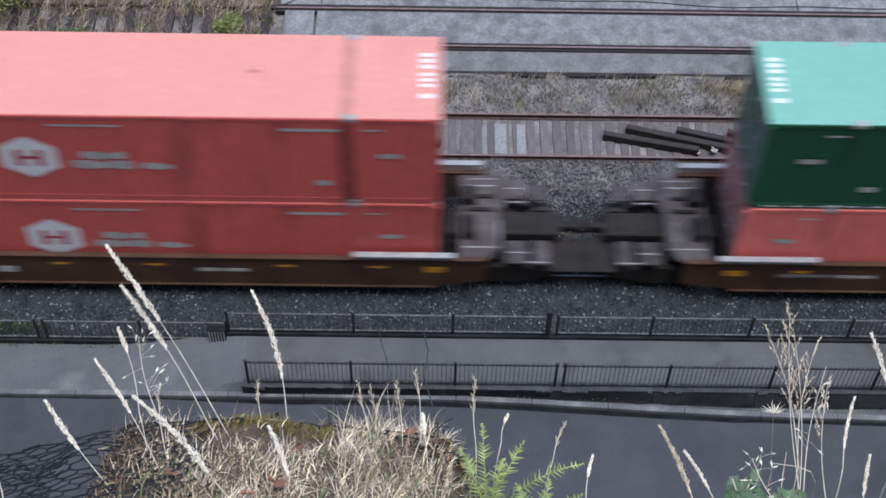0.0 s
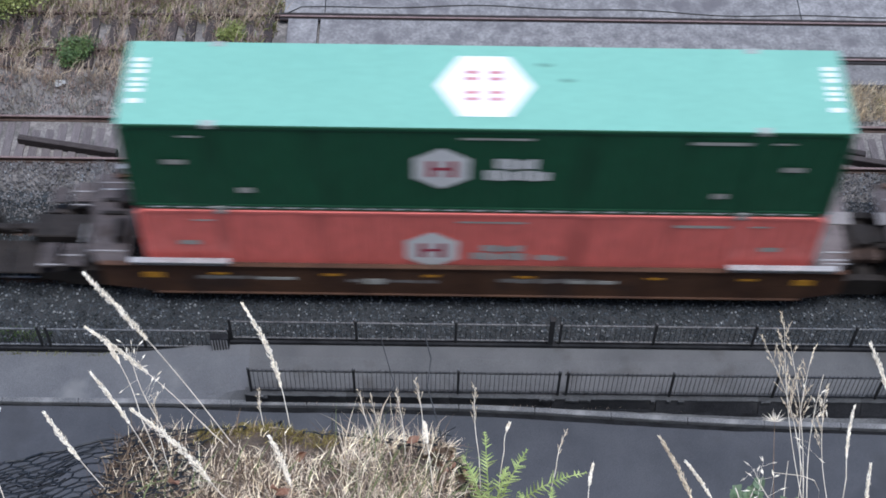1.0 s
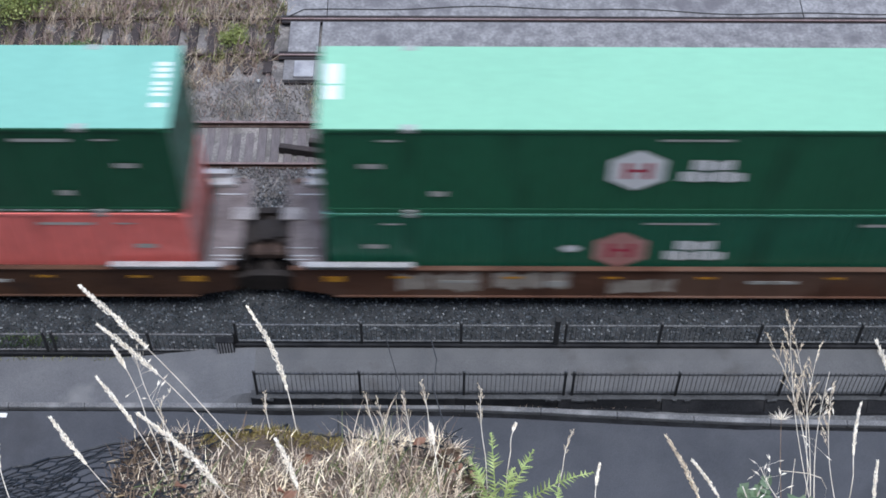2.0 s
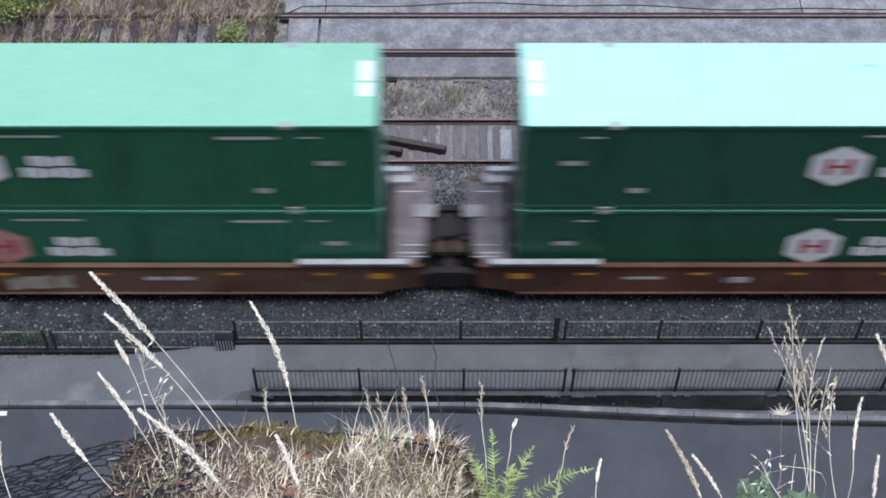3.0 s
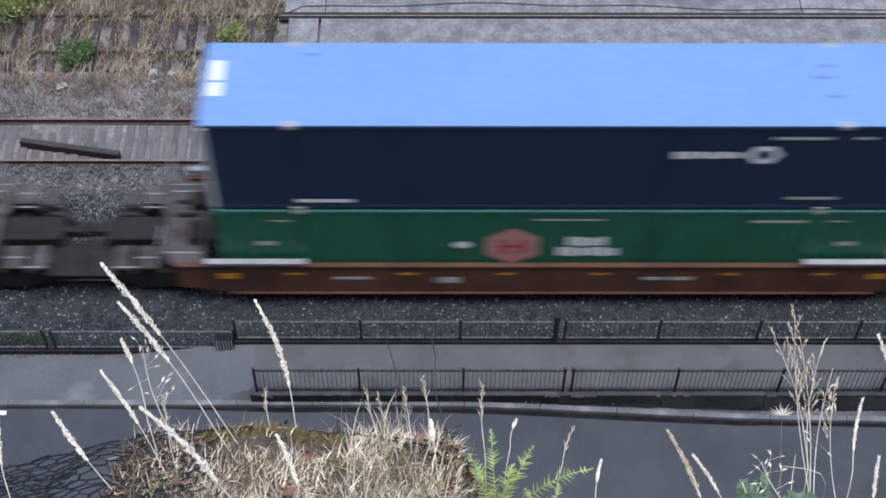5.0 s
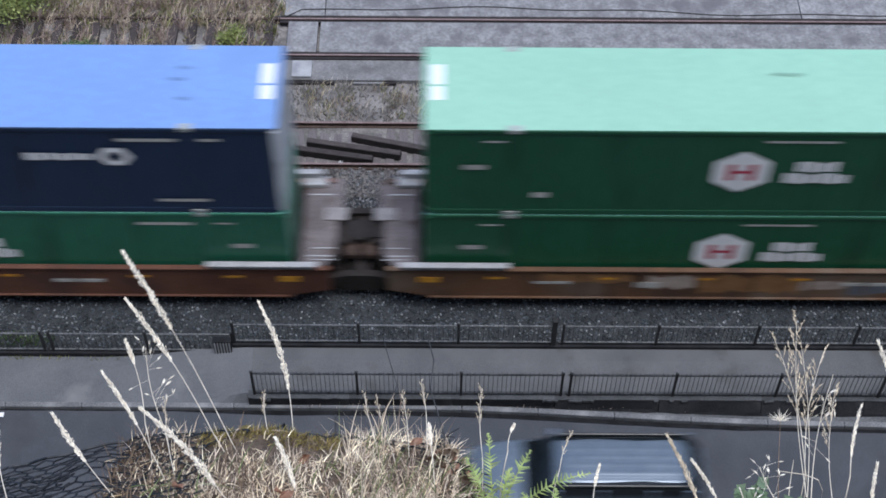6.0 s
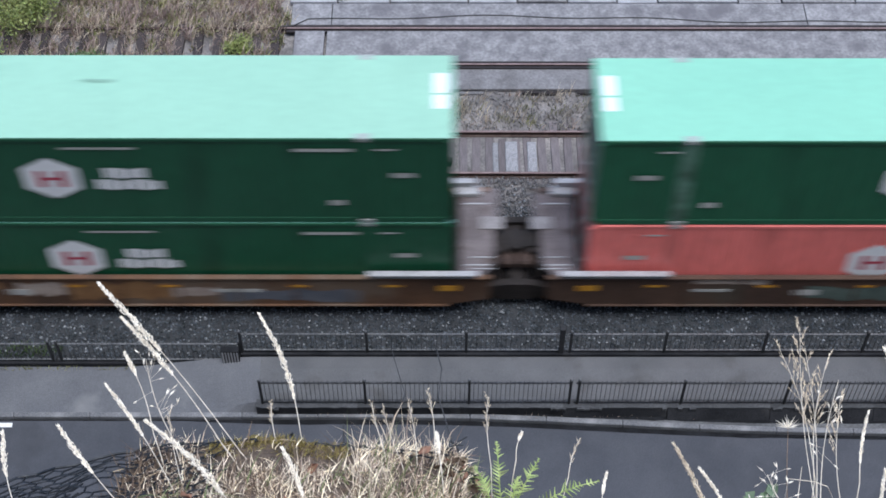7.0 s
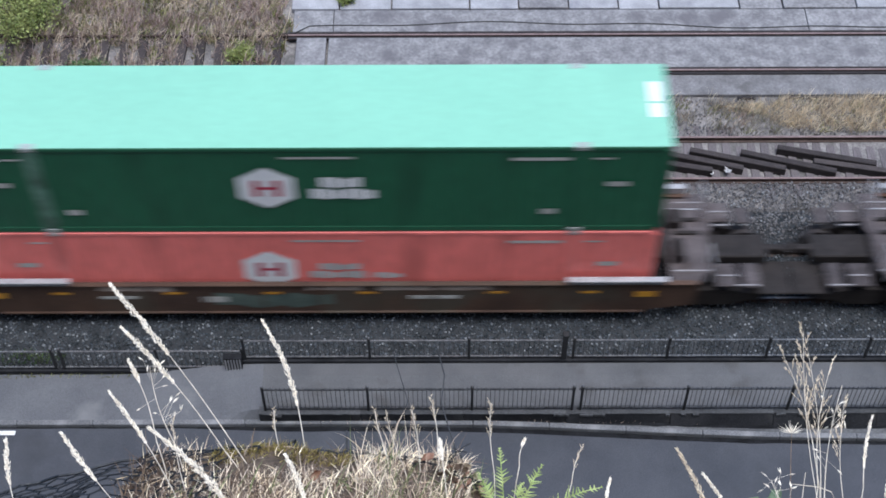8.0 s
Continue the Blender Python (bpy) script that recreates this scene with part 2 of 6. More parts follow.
def part(name, bm, material, parent=None, label="", smooth=False, at=None):
    me = bpy.data.meshes.new(name)
    bm.to_mesh(me)
    bm.free()
    me.materials.append(material)
    if smooth:
        me.polygons.foreach_set("use_smooth", [True] * len(me.polygons))
    ob = new(name, me)
    if parent:
        ob.parent = parent
    if at is not None:
        ob.matrix_basis = at
    if label:
        tagged(ob, label)
    return ob


def share(ob, parent, at):
    """Another object of the same name on the same mesh."""
    o = new(ob.name.split(".")[0], ob.data)
    o.parent = parent
    o.matrix_basis = at
    return o


def box_part(name, dims, material, parent, label="", bevel=0.0):
    bm = bmesh.new()
    box(bm, *dims, bevel)
    return part(name, bm, material, parent, label)


def bar_parts(name, rects, place, material, parent, label=""):
    """Every bar of a marking as a part of its own."""
    for x0, x1, z0, z1 in rects:
        bm = bmesh.new()
        bm.faces.new([bm.verts.new(place(*q)) for q in ((x0, z0), (x1, z0), (x1, z1), (x0, z1))])
        part(name, bm, material, parent, label)


def thing(name, label, category, group="", at=None, kind=""):
    ob = new(name)
    ob.empty_display_size = 0.2
    if at is not None:
        ob.matrix_basis = at
    return tagged(ob, label, category, group, kind)


def raw(name, verts, faces, material, parent=None):
    me = bpy.data.meshes.new(name)
    me.from_pydata(verts, [], faces)
    me.materials.append(material)
    ob = new(name, me)
    if parent:
        ob.parent = parent
    return ob


def structure(name, bm, material, label=""):
    return tagged(part(name, bm, material), label, "", "", "structure")


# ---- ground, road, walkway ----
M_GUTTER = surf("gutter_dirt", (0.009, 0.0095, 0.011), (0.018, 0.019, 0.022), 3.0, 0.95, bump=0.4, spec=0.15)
PATH_LOW, ROAD_Z, KERB_Y, WALL_Y = -0.45, -0.58, -3.00, -2.91
WALL_TOP, RAIL_TOP = -0.15, -0.20


def kerb_y(x):
    """The kerb's road edge: straight beside the pavement, then swinging out."""
    y = KERB_Y
    for start, end, slope in ((-0.5, 1.7, 0.03), (1.7, 7.2, 0.058), (7.2, 17, 0.02)):
        y -= slope * (min(max(x, start), end) - start)
    return y


def wall_foot(x):
    return -2.925 - 0.036 * min(max(x - 2, 0), 5.5)


def ballast_height(y):
    """Top of the ballast: low under the main track, rising to the siding."""
    k = min(max((y - 2.35) / 0.6, 0), 1)
    return -0.345 + 0.245 * k * k * (3 - 2 * k)


def sheet(name, xs, ys, height, material, label):
    """A ground sheet over a grid of x and y lines."""
    bm = bmesh.new()
    rows = [[bm.verts.new((x, y, height(x, y))) for x in xs] for y in ys]
    for a, b in zip(rows, rows[1:]):
        for i in range(len(xs) - 1):
            bm.faces.new((a[i], a[i + 1], b[i + 1], b[i]))
    return structure(name, bm, material, label)


def spread(lo, hi, step):
    n = max(2, round((hi - lo) / step) + 1)
    return [lo + (hi - lo) * i / (n - 1) for i in range(n)]


FAR_X = [-2500, -600, -150, -60]
WIDE = FAR_X + spread(-30, 30, 1.0) + [-x for x in FAR_X[::-1]]


def ground_height(x, y):
    near = abs(x) < 40 and y < 40
    z = -0.16 + (0.05 * noise.noise((x * 0.6, y * 0.6, 0)) if near else 0.0)
    if near and 4.35 < y < 6.0:
        z -= 0.05
    if y < 3.3:
        z -= 0.38
    return z


def build_ground():
    sheet("ground", WIDE, spread(-1.5, 14, 0.5) + [20, 40, 120, 500, 2500], ground_height, M_DIRT,
          "grey railyard dirt and gravel spreading behind the tracks")
    sheet("ballast_bed", WIDE[4:-4], spread(-1.5, 3.3, 0.15), lambda x, y: ballast_height(y) + 0.03 * noise.noise((x * 3, y * 3, 4)), M_BALLAST,
          "dark grey ballast bed under the main track")
    sheet("road", [-2500, -300, -60, -20, 20, 60, 300, 2500], [-2500, -400, -60, -11.2, KERB_Y + 0.05], lambda x, y: ROAD_Z, M_ROAD, "dark blue-grey asphalt road")
    box_part("road_line", (-13.4, -10.37, -3.21, -3.09, ROAD_Z, ROAD_Z + 0.006), M_WHITE, None, "white painted edge line on the road")["kind"] = "structure"

    def walk_height(x, y):
        return WALL_TOP * min(1.0, max(0.0, (-1.9 - y) / 0.7))

    def path_height(x, y):
        if y < KERB_Y + 0.15:
            return PATH_LOW
        k = (y - KERB_Y - 0.12) / (-1.55 - KERB_Y - 0.12)
        start = -5.2 - 3.0 * k
        u = min(max((x - start) / (-4.45 - start), 0), 1)
        return PATH_LOW + (walk_height(x, y) - PATH_LOW) * u * u * (3 - 2 * u)
    # walkway between the fences, ramping down to the pavement
    sheet("walkway", spread(-4.45, 40, 0.5) + [300], [-2.80, -2.6, -2.2, -1.9, -1.55], walk_height, M_WALK, "worn grey asphalt walkway between two iron fences")
    sheet("pavement", [-300, -60] + spread(-30, -4.45, 0.25), spread(KERB_Y + 0.12, -1.55, 0.12), path_height, M_PATH, "worn grey asphalt pavement beside the road")
    # kerb stones along the road
    bm = bmesh.new()
    box(bm, 0, 1.822, 0, 0.14, 0, 0.16, 0.015)
    kerb = tagged(new("kerb"), "row of grey concrete kerb stones along the road", "", "", "structure")
    first = None
    for i in range(18):
        x = -14 + i * 1.83
        m = pose(x, kerb_y(x), ROAD_Z - 0.02, 0, 0, math.degrees(math.atan2(kerb_y(x + 1.83) - kerb_y(x), 1.83)))
        if first:
            share(first, kerb, m)
        else:
            first = part("kerb_stone", bm, M_KERB, kerb, at=m)
    bm = bmesh.new()
    box(bm, -300, -14.01, KERB_Y, KERB_Y + 0.14, ROAD_Z - 0.02, ROAD_Z + 0.14)
    box(bm, 18.96, 300, KERB_Y - 0.6, KERB_Y - 0.46, ROAD_Z - 0.02, ROAD_Z + 0.14)
    structure("kerb_run", bm, M_KERB, "grey concrete kerb running on along the road")
    # dark band against the kerb, wider where the road bends away
    bm = bmesh.new()
    xs = spread(-14, 18.9, 0.3)
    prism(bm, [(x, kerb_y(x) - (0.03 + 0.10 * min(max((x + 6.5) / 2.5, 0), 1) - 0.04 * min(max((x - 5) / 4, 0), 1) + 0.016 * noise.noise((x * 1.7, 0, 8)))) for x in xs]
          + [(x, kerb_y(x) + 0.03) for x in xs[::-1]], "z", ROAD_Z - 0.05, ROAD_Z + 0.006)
    structure("gutter", bm, M_GUTTER, "dark gutter band along the kerb")
    # strip and low retaining wall under the roadside fence
    bm = bmesh.new()
    xs = spread(-4.6, 18.9, 0.47)
    prism(bm, [(x, kerb_y(x) + 0.12) for x in xs] + [(300, KERB_Y - 0.47), (300, WALL_Y + 0.06), (-4.6, WALL_Y + 0.06)], "z", ROAD_Z - 0.1, ROAD_Z + 0.128)
    structure("gutter_strip", bm, M_STRIP, "narrow grey concrete strip behind the kerb")
    # dark band lying along the foot of the wall
    bm = bmesh.new()
    xs = spread(-4.4, 18.9, 0.23)
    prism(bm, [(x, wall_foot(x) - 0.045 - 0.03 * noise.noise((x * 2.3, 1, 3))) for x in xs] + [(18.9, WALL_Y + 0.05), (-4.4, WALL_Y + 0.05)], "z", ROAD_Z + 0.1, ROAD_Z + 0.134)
    structure("wall_foot_dirt", bm, M_GUTTER, "dark uneven band along the foot of the retaining wall")
    wall = tagged(new("retaining_wall"), "low dark stained concrete retaining wall under the fence", "", "", "structure")
    x = -4.48
    for w in (2.42, 2.47, 2.46, 2.5, 2.46, 2.47, 2.47, 2.47, 2.47):
        bm = bmesh.new()
        foot = wall_foot(x + w / 2)
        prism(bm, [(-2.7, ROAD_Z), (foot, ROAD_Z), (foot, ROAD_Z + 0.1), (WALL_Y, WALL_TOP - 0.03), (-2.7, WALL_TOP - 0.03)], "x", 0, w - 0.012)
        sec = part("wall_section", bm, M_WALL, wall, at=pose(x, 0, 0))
        # coping with a chipped, uneven front edge
        bm = bmesh.new()
        n = 14
        prism(bm, [(-0.004 + (w - 0.004) * k / n, WALL_Y - 0.012 + 0.022 * noise.noise((x * 3 + k * 0.9, 2, 6))) for k in range(n + 1)] + [(w - 0.008, -2.69), (-0.004, -2.69)],
              "z", WALL_TOP - 0.028, WALL_TOP + 0.012)
        part("coping", bm, M_COPING, sec, "chipped grey coping")
        x += w
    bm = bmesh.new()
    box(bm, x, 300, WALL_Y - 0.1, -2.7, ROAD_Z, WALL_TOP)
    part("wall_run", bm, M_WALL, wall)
    # broken pale edges left and right of the doubled post
    rng = random.Random(12)
    for cx, wide in ((3.05, 1.1), (5.7, 0.5), (-4.2, 0.3), (8.1, 0.5)):
        for k in range(3):
            w = wide * rng.uniform(0.2, 0.4)
            x0 = cx + rng.uniform(-wide, wide - w)
            bm = bmesh.new()
            y0 = WALL_Y - 0.03 - rng.uniform(0, 0.03)
            n = 7
            prism(bm, [(x0 + w * j / n, y0 - rng.uniform(0, 0.02)) for j in range(n + 1)] + [(x0 + w * (1 - j / n), y0 + rng.uniform(0.015, 0.05)) for j in range(n + 1)], "z", WALL_TOP - 0.06, WALL_TOP - 0.03 + 0.045)
            part("spall", bm, M_COPING, wall, "pale broken edge of the wall")
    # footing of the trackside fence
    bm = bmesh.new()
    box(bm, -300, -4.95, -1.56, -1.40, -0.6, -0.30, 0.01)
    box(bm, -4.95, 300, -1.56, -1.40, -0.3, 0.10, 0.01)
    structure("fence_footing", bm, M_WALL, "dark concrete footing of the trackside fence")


build_ground()


# ---- hillside that the camera stands on ----
def hill_height(x, y):
    pts = [(-2500, 60), (-60, 34), (-26, 28.6), (-21.6, 27.75), (-20.6, 26.92), (-19.9, 26.45), (-19.72, 26.15), (-19.5, 25.0), (-19.0, 23.2), (-12.2, 1.0), (-11.1, ROAD_Z - 0.1)]
    for (y0, z0), (y1, z1) in zip(pts, pts[1:]):
        if y <= y1:
            z = z0 + (z1 - z0) * (y - y0) / (y1 - y0)
            break
    else:
        z = ROAD_Z - 0.1
    if -200 < y < -11.5:
        z += 0.35 * noise.noise((x * 0.5, y * 0.5, 2)) * min(1.0, max(0.15, (abs(x) + abs(y + 20) - 1.5) * 0.3))
    return z


def build_hillside():
    ys = [-2500, -400, -120, -60, -40, -30] + spread(-26, -21, 0.35) + spread(-20.8, -19, 0.1) + spread(-18.6, -11.1, 0.6)
    sheet("hillside", [-2500, -400, -100, -40, -20, -10] + spread(-6, 6, 0.25) + [10, 20, 40, 100, 400, 2500], ys, hill_height, M_CLIFF,
          "steep earth and rock hillside above the road")


build_hillside()


# ---- tracks ----
def rail_outline(c, z0):
    h = [(0.070, 0), (0.070, 0.015), (0.012, 0.035), (0.012, 0.115), (0.036, 0.128), (0.036, 0.155)]
    right = [(c + u, z0 + v) for u, v in h]
    return right + [(c - u, z0 + v) for u, v in h[::-1]]


def build_rail(parent, y, top, x0, x1, head):
    bm = bmesh.new()
    prism(bm, rail_outline(y, top - 0.155), "x", x0, x1)
    r = part("rail", bm, M_RAIL, parent)
    bm = bmesh.new()
    box(bm, -4.6 if y > 8 else x0, x1, y - 0.030, y + 0.030, top, top + 0.004)
    part("railhead", bm, head, r, "bright worn rail head" if head == M_RAILTOP else "dull rusty rail head")


def build_track(name, label, centre, top, tie_x, pale=(), tie_len=2.6):
    t = tagged(new(name), label, "", "", "structure")
    for s in (-0.7535, 0.7535):
        build_rail(t, centre + s, top, -300, 300, M_RAILTOP if centre < 2 else M_RAILRUST)
    rng = random.Random(int(centre * 100))
    bm = bmesh.new()
    box(bm, -0.115, 0.115, -tie_len / 2, tie_len / 2, -0.18, 0, 0.012)
    first = None
    for x in tie_x:
        m = pose(x + rng.uniform(-0.03, 0.03), centre + rng.uniform(-0.05, 0.05), top - 0.157 - rng.uniform(0, 0.03) - (0.03 if centre < 2 else 0), 0, 0, rng.uniform(-1.5, 1.5))
        if first is None:
            first = part("tie", bm, M_TIE, t, at=m)
        else:
            share(first, t, m)
    for x, w in pale:
        bm = bmesh.new()
        box(bm, -w / 2, w / 2, -0.55, 0.55, -0.1, 0.02, 0.02)
        part("tie", bm, M_TIEPALE, t, "pale bleached tie", at=pose(x, centre + rng.uniform(-0.1, 0.1), top - 0.15))
    return t


build_track("main_track", "main track with worn rails on dark ties", 1.295, RAIL_TOP, spread(-16, 16, 0.53))
build_track("siding_track", "disused siding with rusty rails and grey ties", 5.15, 0.0, spread(-16, 16, 0.36),
            ((1.86, 0.34), (2.42, 0.26), (1.42, 0.16)))
dock_track = tagged(new("paved_track"), "old rails sunk into concrete paving", "", "", "structure")
for y in (8.50, 9.99):
    build_rail(dock_track, y, 0.03, -300, 300, M_RAILRUST)
    bm = bmesh.new()
    for s in (-0.108, 0.108):
        box(bm, -4.6, 40, y + s - 0.045, y + s + 0.045, -0.05, 0.012)
    part("flangeway", bm, M_TIMBER, dock_track, "dark gap beside the rail")


M_WORN = surf("crumbled_paving", (0.15, 0.145, 0.148), (0.215, 0.21, 0.215), 1.8, 0.95, bump=0.6, bump_scale=14, grain=0.2, stain=(0.11, 0.105, 0.105), stain_scale=1.1)


bm = bmesh.new()
box(bm, -0.12, 0.12, -1.25, 1.25, -0.16, 0, 0.012)
old_tie = part("tie", bm, M_TIMBERTOP, dock_track, "dark rotten tie", at=pose(-4.9, 9.1, -0.03))
for k in range(1, 24):
    share(old_tie, dock_track, pose(-4.9 - 0.56 * k, 9.1, -0.03 - 0.01 * (k % 3), 0, 0, (k * 37 % 5) - 2))


def build_paving():
    p = tagged(new("dock_paving"), "grey weathered concrete paving slabs round the old rails", "", "", "structure")
    rng = random.Random(5)

    def slab(x0, x1, y0, y1, z, mat=M_SLAB, label=""):
        bm = bmesh.new()
        box(bm, x0 + 0.012, x1 - 0.012, y0, y1, -0.3, z, 0.012)
        part("slab", bm, mat, p, label)
    slab(-4.36, -3.47, 8.62, 9.87, 0.03, M_SLAB, "short stained slab")
    x = -3.42
    for w in (17.5, 30):
        slab(x, x + w, 8.62, 9.87, 0.025)
        x += w
    x = -4.5
    for w in (1.2, 14, 16, 30):
        slab(x, x + w, 10.13, 11.05, 0.02 + rng.uniform(0, 0.01), M_SLAB)
        x += w
    x = -4.45
    for w in (24.8, 30):
        slab(x, x + w, 7.55 + rng.uniform(-0.03, 0.03), 8.38, -0.04 + rng.uniform(-0.008, 0.008), M_WORN)
        x += w
    # broken front edge of the strip
    x = -4.4
    while x < 14:
        w = rng.uniform(0.25, 1.1)
        if rng.random() < 0.75:
            slab(x, x + w, 7.44 + rng.uniform(-0.02, 0.03), 7.53, -0.06 - rng.uniform(0, 0.03), M_TIMBER if rng.random() < 0.6 else M_WORN)
        x += w
    slab(-4.14, -3.55, 7.62, 8.25, 0.05, M_PALE, "pale concrete block")
    # pale broken slabs behind
    y = 11.1
    for r in range(5):
        x = -5 + rng.uniform(0, 0.5)
        d = rng.uniform(0.7, 1.0)
        while x < 22:
            w = rng.uniform(0.7, 2.4)
            slab(x, x + w, y + rng.uniform(0.01, 0.05), y + d, rng.uniform(-0.02, 0.03), M_PALE if rng.random() < 0.75 else M_SLAB)
            x += w + 0.02
        y += d + 0.02


build_paving()


def build_cable():
    cu = bpy.data.curves.new("cable", "CURVE")
    cu.dimensions = "3D"
    cu.bevel_depth = 0.018
    sp = cu.splines.new("POLY")
    xs = spread(-4.8, 22, 0.4)
    sp.points.add(len(xs) - 1)
    for pt, x in zip(sp.points, xs):
        y = 10.36 + 0.12 * math.sin(x * 0.35 + 1) + 0.05 * math.sin(x * 1.3) - (0.25 if x < -4 else 0)
        pt.co = (x, y, 0.04, 1)
    cu.materials.append(M_IRON)
    tagged(new("cable", cu), "black cable lying across the concrete paving", "cable")


build_cable()


def build_timbers():
    ends = [(-4.34, 5.02, -1.73, 4.58), (-3.54, 5.22, -0.97, 4.76), (-2.32, 5.42, 0.22, 4.82), (4.67, 5.22, 7.23, 4.68), (5.31, 5.48, 8.07, 4.75),
            (6.69, 5.42, 9.22, 4.73), (8.07, 5.34, 10.57, 4.62), (9.1, 5.5, 11.7, 4.9), (-11.35, 5.1, -8.6, 4.62), (10.0, 5.0, 12.6, 4.5)]
    for k, (x0, y0, x1, y1) in enumerate(ends):
        n = math.hypot(x1 - x0, y1 - y0)
        t = thing("timber", "dark creosoted timber lying loose between the rails", "timber", "loose timbers",
                  pose((x0 + x1) / 2, (y0 + y1) / 2, -0.02, 0, 0, math.degrees(math.atan2(y1 - y0, x1 - x0))))
        # shade of the near sides is put into the beam's colour, below a paler top
        box_part("beam", (-n / 2, n / 2, -0.09, 0.09, -0.18, 0.06), M_TIMBER, t, bevel=0.012)
        box_part("beam_top", (-n / 2 + 0.02, n / 2 - 0.02, -0.078, 0.078, 0.055, 0.066), M_TIMBERTOP, t, "upper face, paler than the shade-darkened sides")


build_timbers()


# ---- fences ----
def build_fence(name, label, x0, panels, y, z, height, bar_gap, r, doubled=(), top=M_SHEENIRON, low=M_SHEENIRON, spike=0.0):
    f = tagged(new(name), label, "fence")
    f.matrix_basis = pose(x0, y, z)
    bm = bmesh.new()
    box(bm, -r, r, -r, r, 0, height - 0.05 + spike)
    bar0 = part("bar", bm, M_SHEENIRON, f, at=pose(0.0, 0, -5))
    bm = bmesh.new()
    box(bm, -0.03, 0.03, -0.03, 0.03, -0.1, height, 0.006)
    box(bm, -0.04, 0.04, -0.04, 0.04, height, height + 0.03, 0.012)
    post0 = part("post", bm, M_IRON, f, at=pose(0, 0, 0))
    bm = bmesh.new()
    bmesh.ops.create_icosphere(bm, subdivisions=1, radius=0.035, matrix=Matrix.Translation((0, 0, height + 0.05)))
    cap0 = part("finial", bm, M_GLINTIRON, f, "worn grey finial")
    x, used = 0.0, False
    for i, w in enumerate(panels):
        for zz, t in ((0.09, 0.018), (height - 0.07, 0.02)):
            box_part("rail", (x + 0.036, x + w - 0.036, -0.022, 0.022, zz - t, zz + t), low if zz < 0.2 else top, f, bevel=0.006)
        n = round(w / bar_gap)
        for k in range(1, n):
            m = pose(x + w * k / n, 0, 0.02)
            if used:
                share(bar0, f, m)
            else:
                bar0.matrix_basis, used = m, True
        x += w
        for at in ((x - 0.08, x + 0.12) if i in doubled else (x,)):
            share(post0, f, pose(at, 0, 0))
            share(cap0, f, pose(at, 0, 0))
    return f


def build_gate_post(x):
    g = thing("gate_post", "thick black iron gate post in the trackside fence", "post", "", pose(x, -1.48, 0.10))
    box_part("shaft", (-0.06, 0.06, -0.06, 0.06, 0.0, 0.98), M_IRON, g, bevel=0.01)
    box_part("cap", (-0.075, 0.075, -0.075, 0.075, 0.98, 1.03), M_IRON, g, bevel=0.015)


build_gate_post(2.86)
build_fence("roadside_fence", "black iron bar fence on a low concrete wall", -4.33, (2.47, 2.47, 2.47, 2.6, 2.47, 2.47, 2.47, 2.47), -2.80, WALL_TOP + 0.01, 0.96, 0.107, 0.0058, (2,), spike=0.05)
build_fence("trackside_fence", "black iron bar fence beside the ballast", -4.9, (3.04, 2.41, 2.41, 2.41, 2.41, 2.41, 2.41, 2.41), -1.48, 0.10, 0.82, 0.12, 0.006, (2,), M_GLINTIRON, M_GLINTIRON)
build_fence("lower_trackside_fence", "black iron bar fence stepping down along the pavement", -16.8, (2.4, 2.45, 2.45, 2.45, 2.1), -1.48, -0.32, 0.82, 0.12, 0.006, (2,), M_GLINTIRON, M_GLINTIRON)


# ---- loose ballast ----
def stones(name, label, n, area, bed, size, material, seed, clear=()):
    rng = np.random.default_rng(seed)
    x0, x1, y0, y1 = area
    px, py = rng.uniform(x0, x1, n), rng.uniform(y0, y1, n)
    keep = np.ones(n, bool)
    for a, b in clear:
        keep &= ~((py > a) & (py < b))
    px, py = px[keep], py[keep]
    n = len(px)
    z = np.array([bed(y) if callable(bed) else bed for y in py])[:, None]
    s = size * rng.uniform(0.6, 1.4, n)
    base = np.array([(1, 0, 0), (-1, 0, 0), (0, 1, 0), (0, -1, 0), (0, 0, 1), (0, 0, -1)], float)
    v = base[None] * (s[:, None, None] * rng.uniform(0.55, 1.2, (n, 6, 1)))
    a = rng.uniform(0, 6.28, n)
    b = rng.uniform(-0.7, 0.7, n)
    ca, sa, cb, sb = np.cos(a)[:, None], np.sin(a)[:, None], np.cos(b)[:, None], np.sin(b)[:, None]
    X, Y, Z = v[..., 0], v[..., 1], v[..., 2]
    Y, Z = Y * cb - Z * sb, Y * sb + Z * cb
    X, Y = X * ca - Y * sa, X * sa + Y * ca
    verts = np.stack([X + px[:, None], Y + py[:, None], Z + z + s[:, None] * 0.3], -1).reshape(-1, 3)
    tri = np.array([(0, 2, 4), (2, 1, 4), (1, 3, 4), (3, 0, 4), (2, 0, 5), (1, 2, 5), (3, 1, 5), (0, 3, 5)])
    faces = (tri[None] + 6 * np.arange(n)[:, None, None]).reshape(-1, 3)
    return tagged(raw(name, verts.tolist(), faces.tolist(), material), label, "gravel", "", "stuff")


def build_slatted_box():
    """A small slatted cabinet against the fence where it steps down."""
    b = thing("utility_cabinet", "small grey slatted utility cabinet beside the fence", "cabinet", "", pose(-5.17, -1.62, -0.45))
    box_part("body", (-0.21, 0.21, -0.07, 0.06, 0.0, 0.85), M_WALL, b, bevel=0.01)
    for k in range(6):
        x = -0.175 + k * 0.07
        box_part("slat", (x - 0.018, x + 0.018, -0.085, -0.069, 0.3, 0.82), M_PALE, b)
    box_part("top", (-0.22, 0.22, -0.09, 0.08, 0.851, 0.88), M_WALL, b, bevel=0.008)


build_slatted_box()


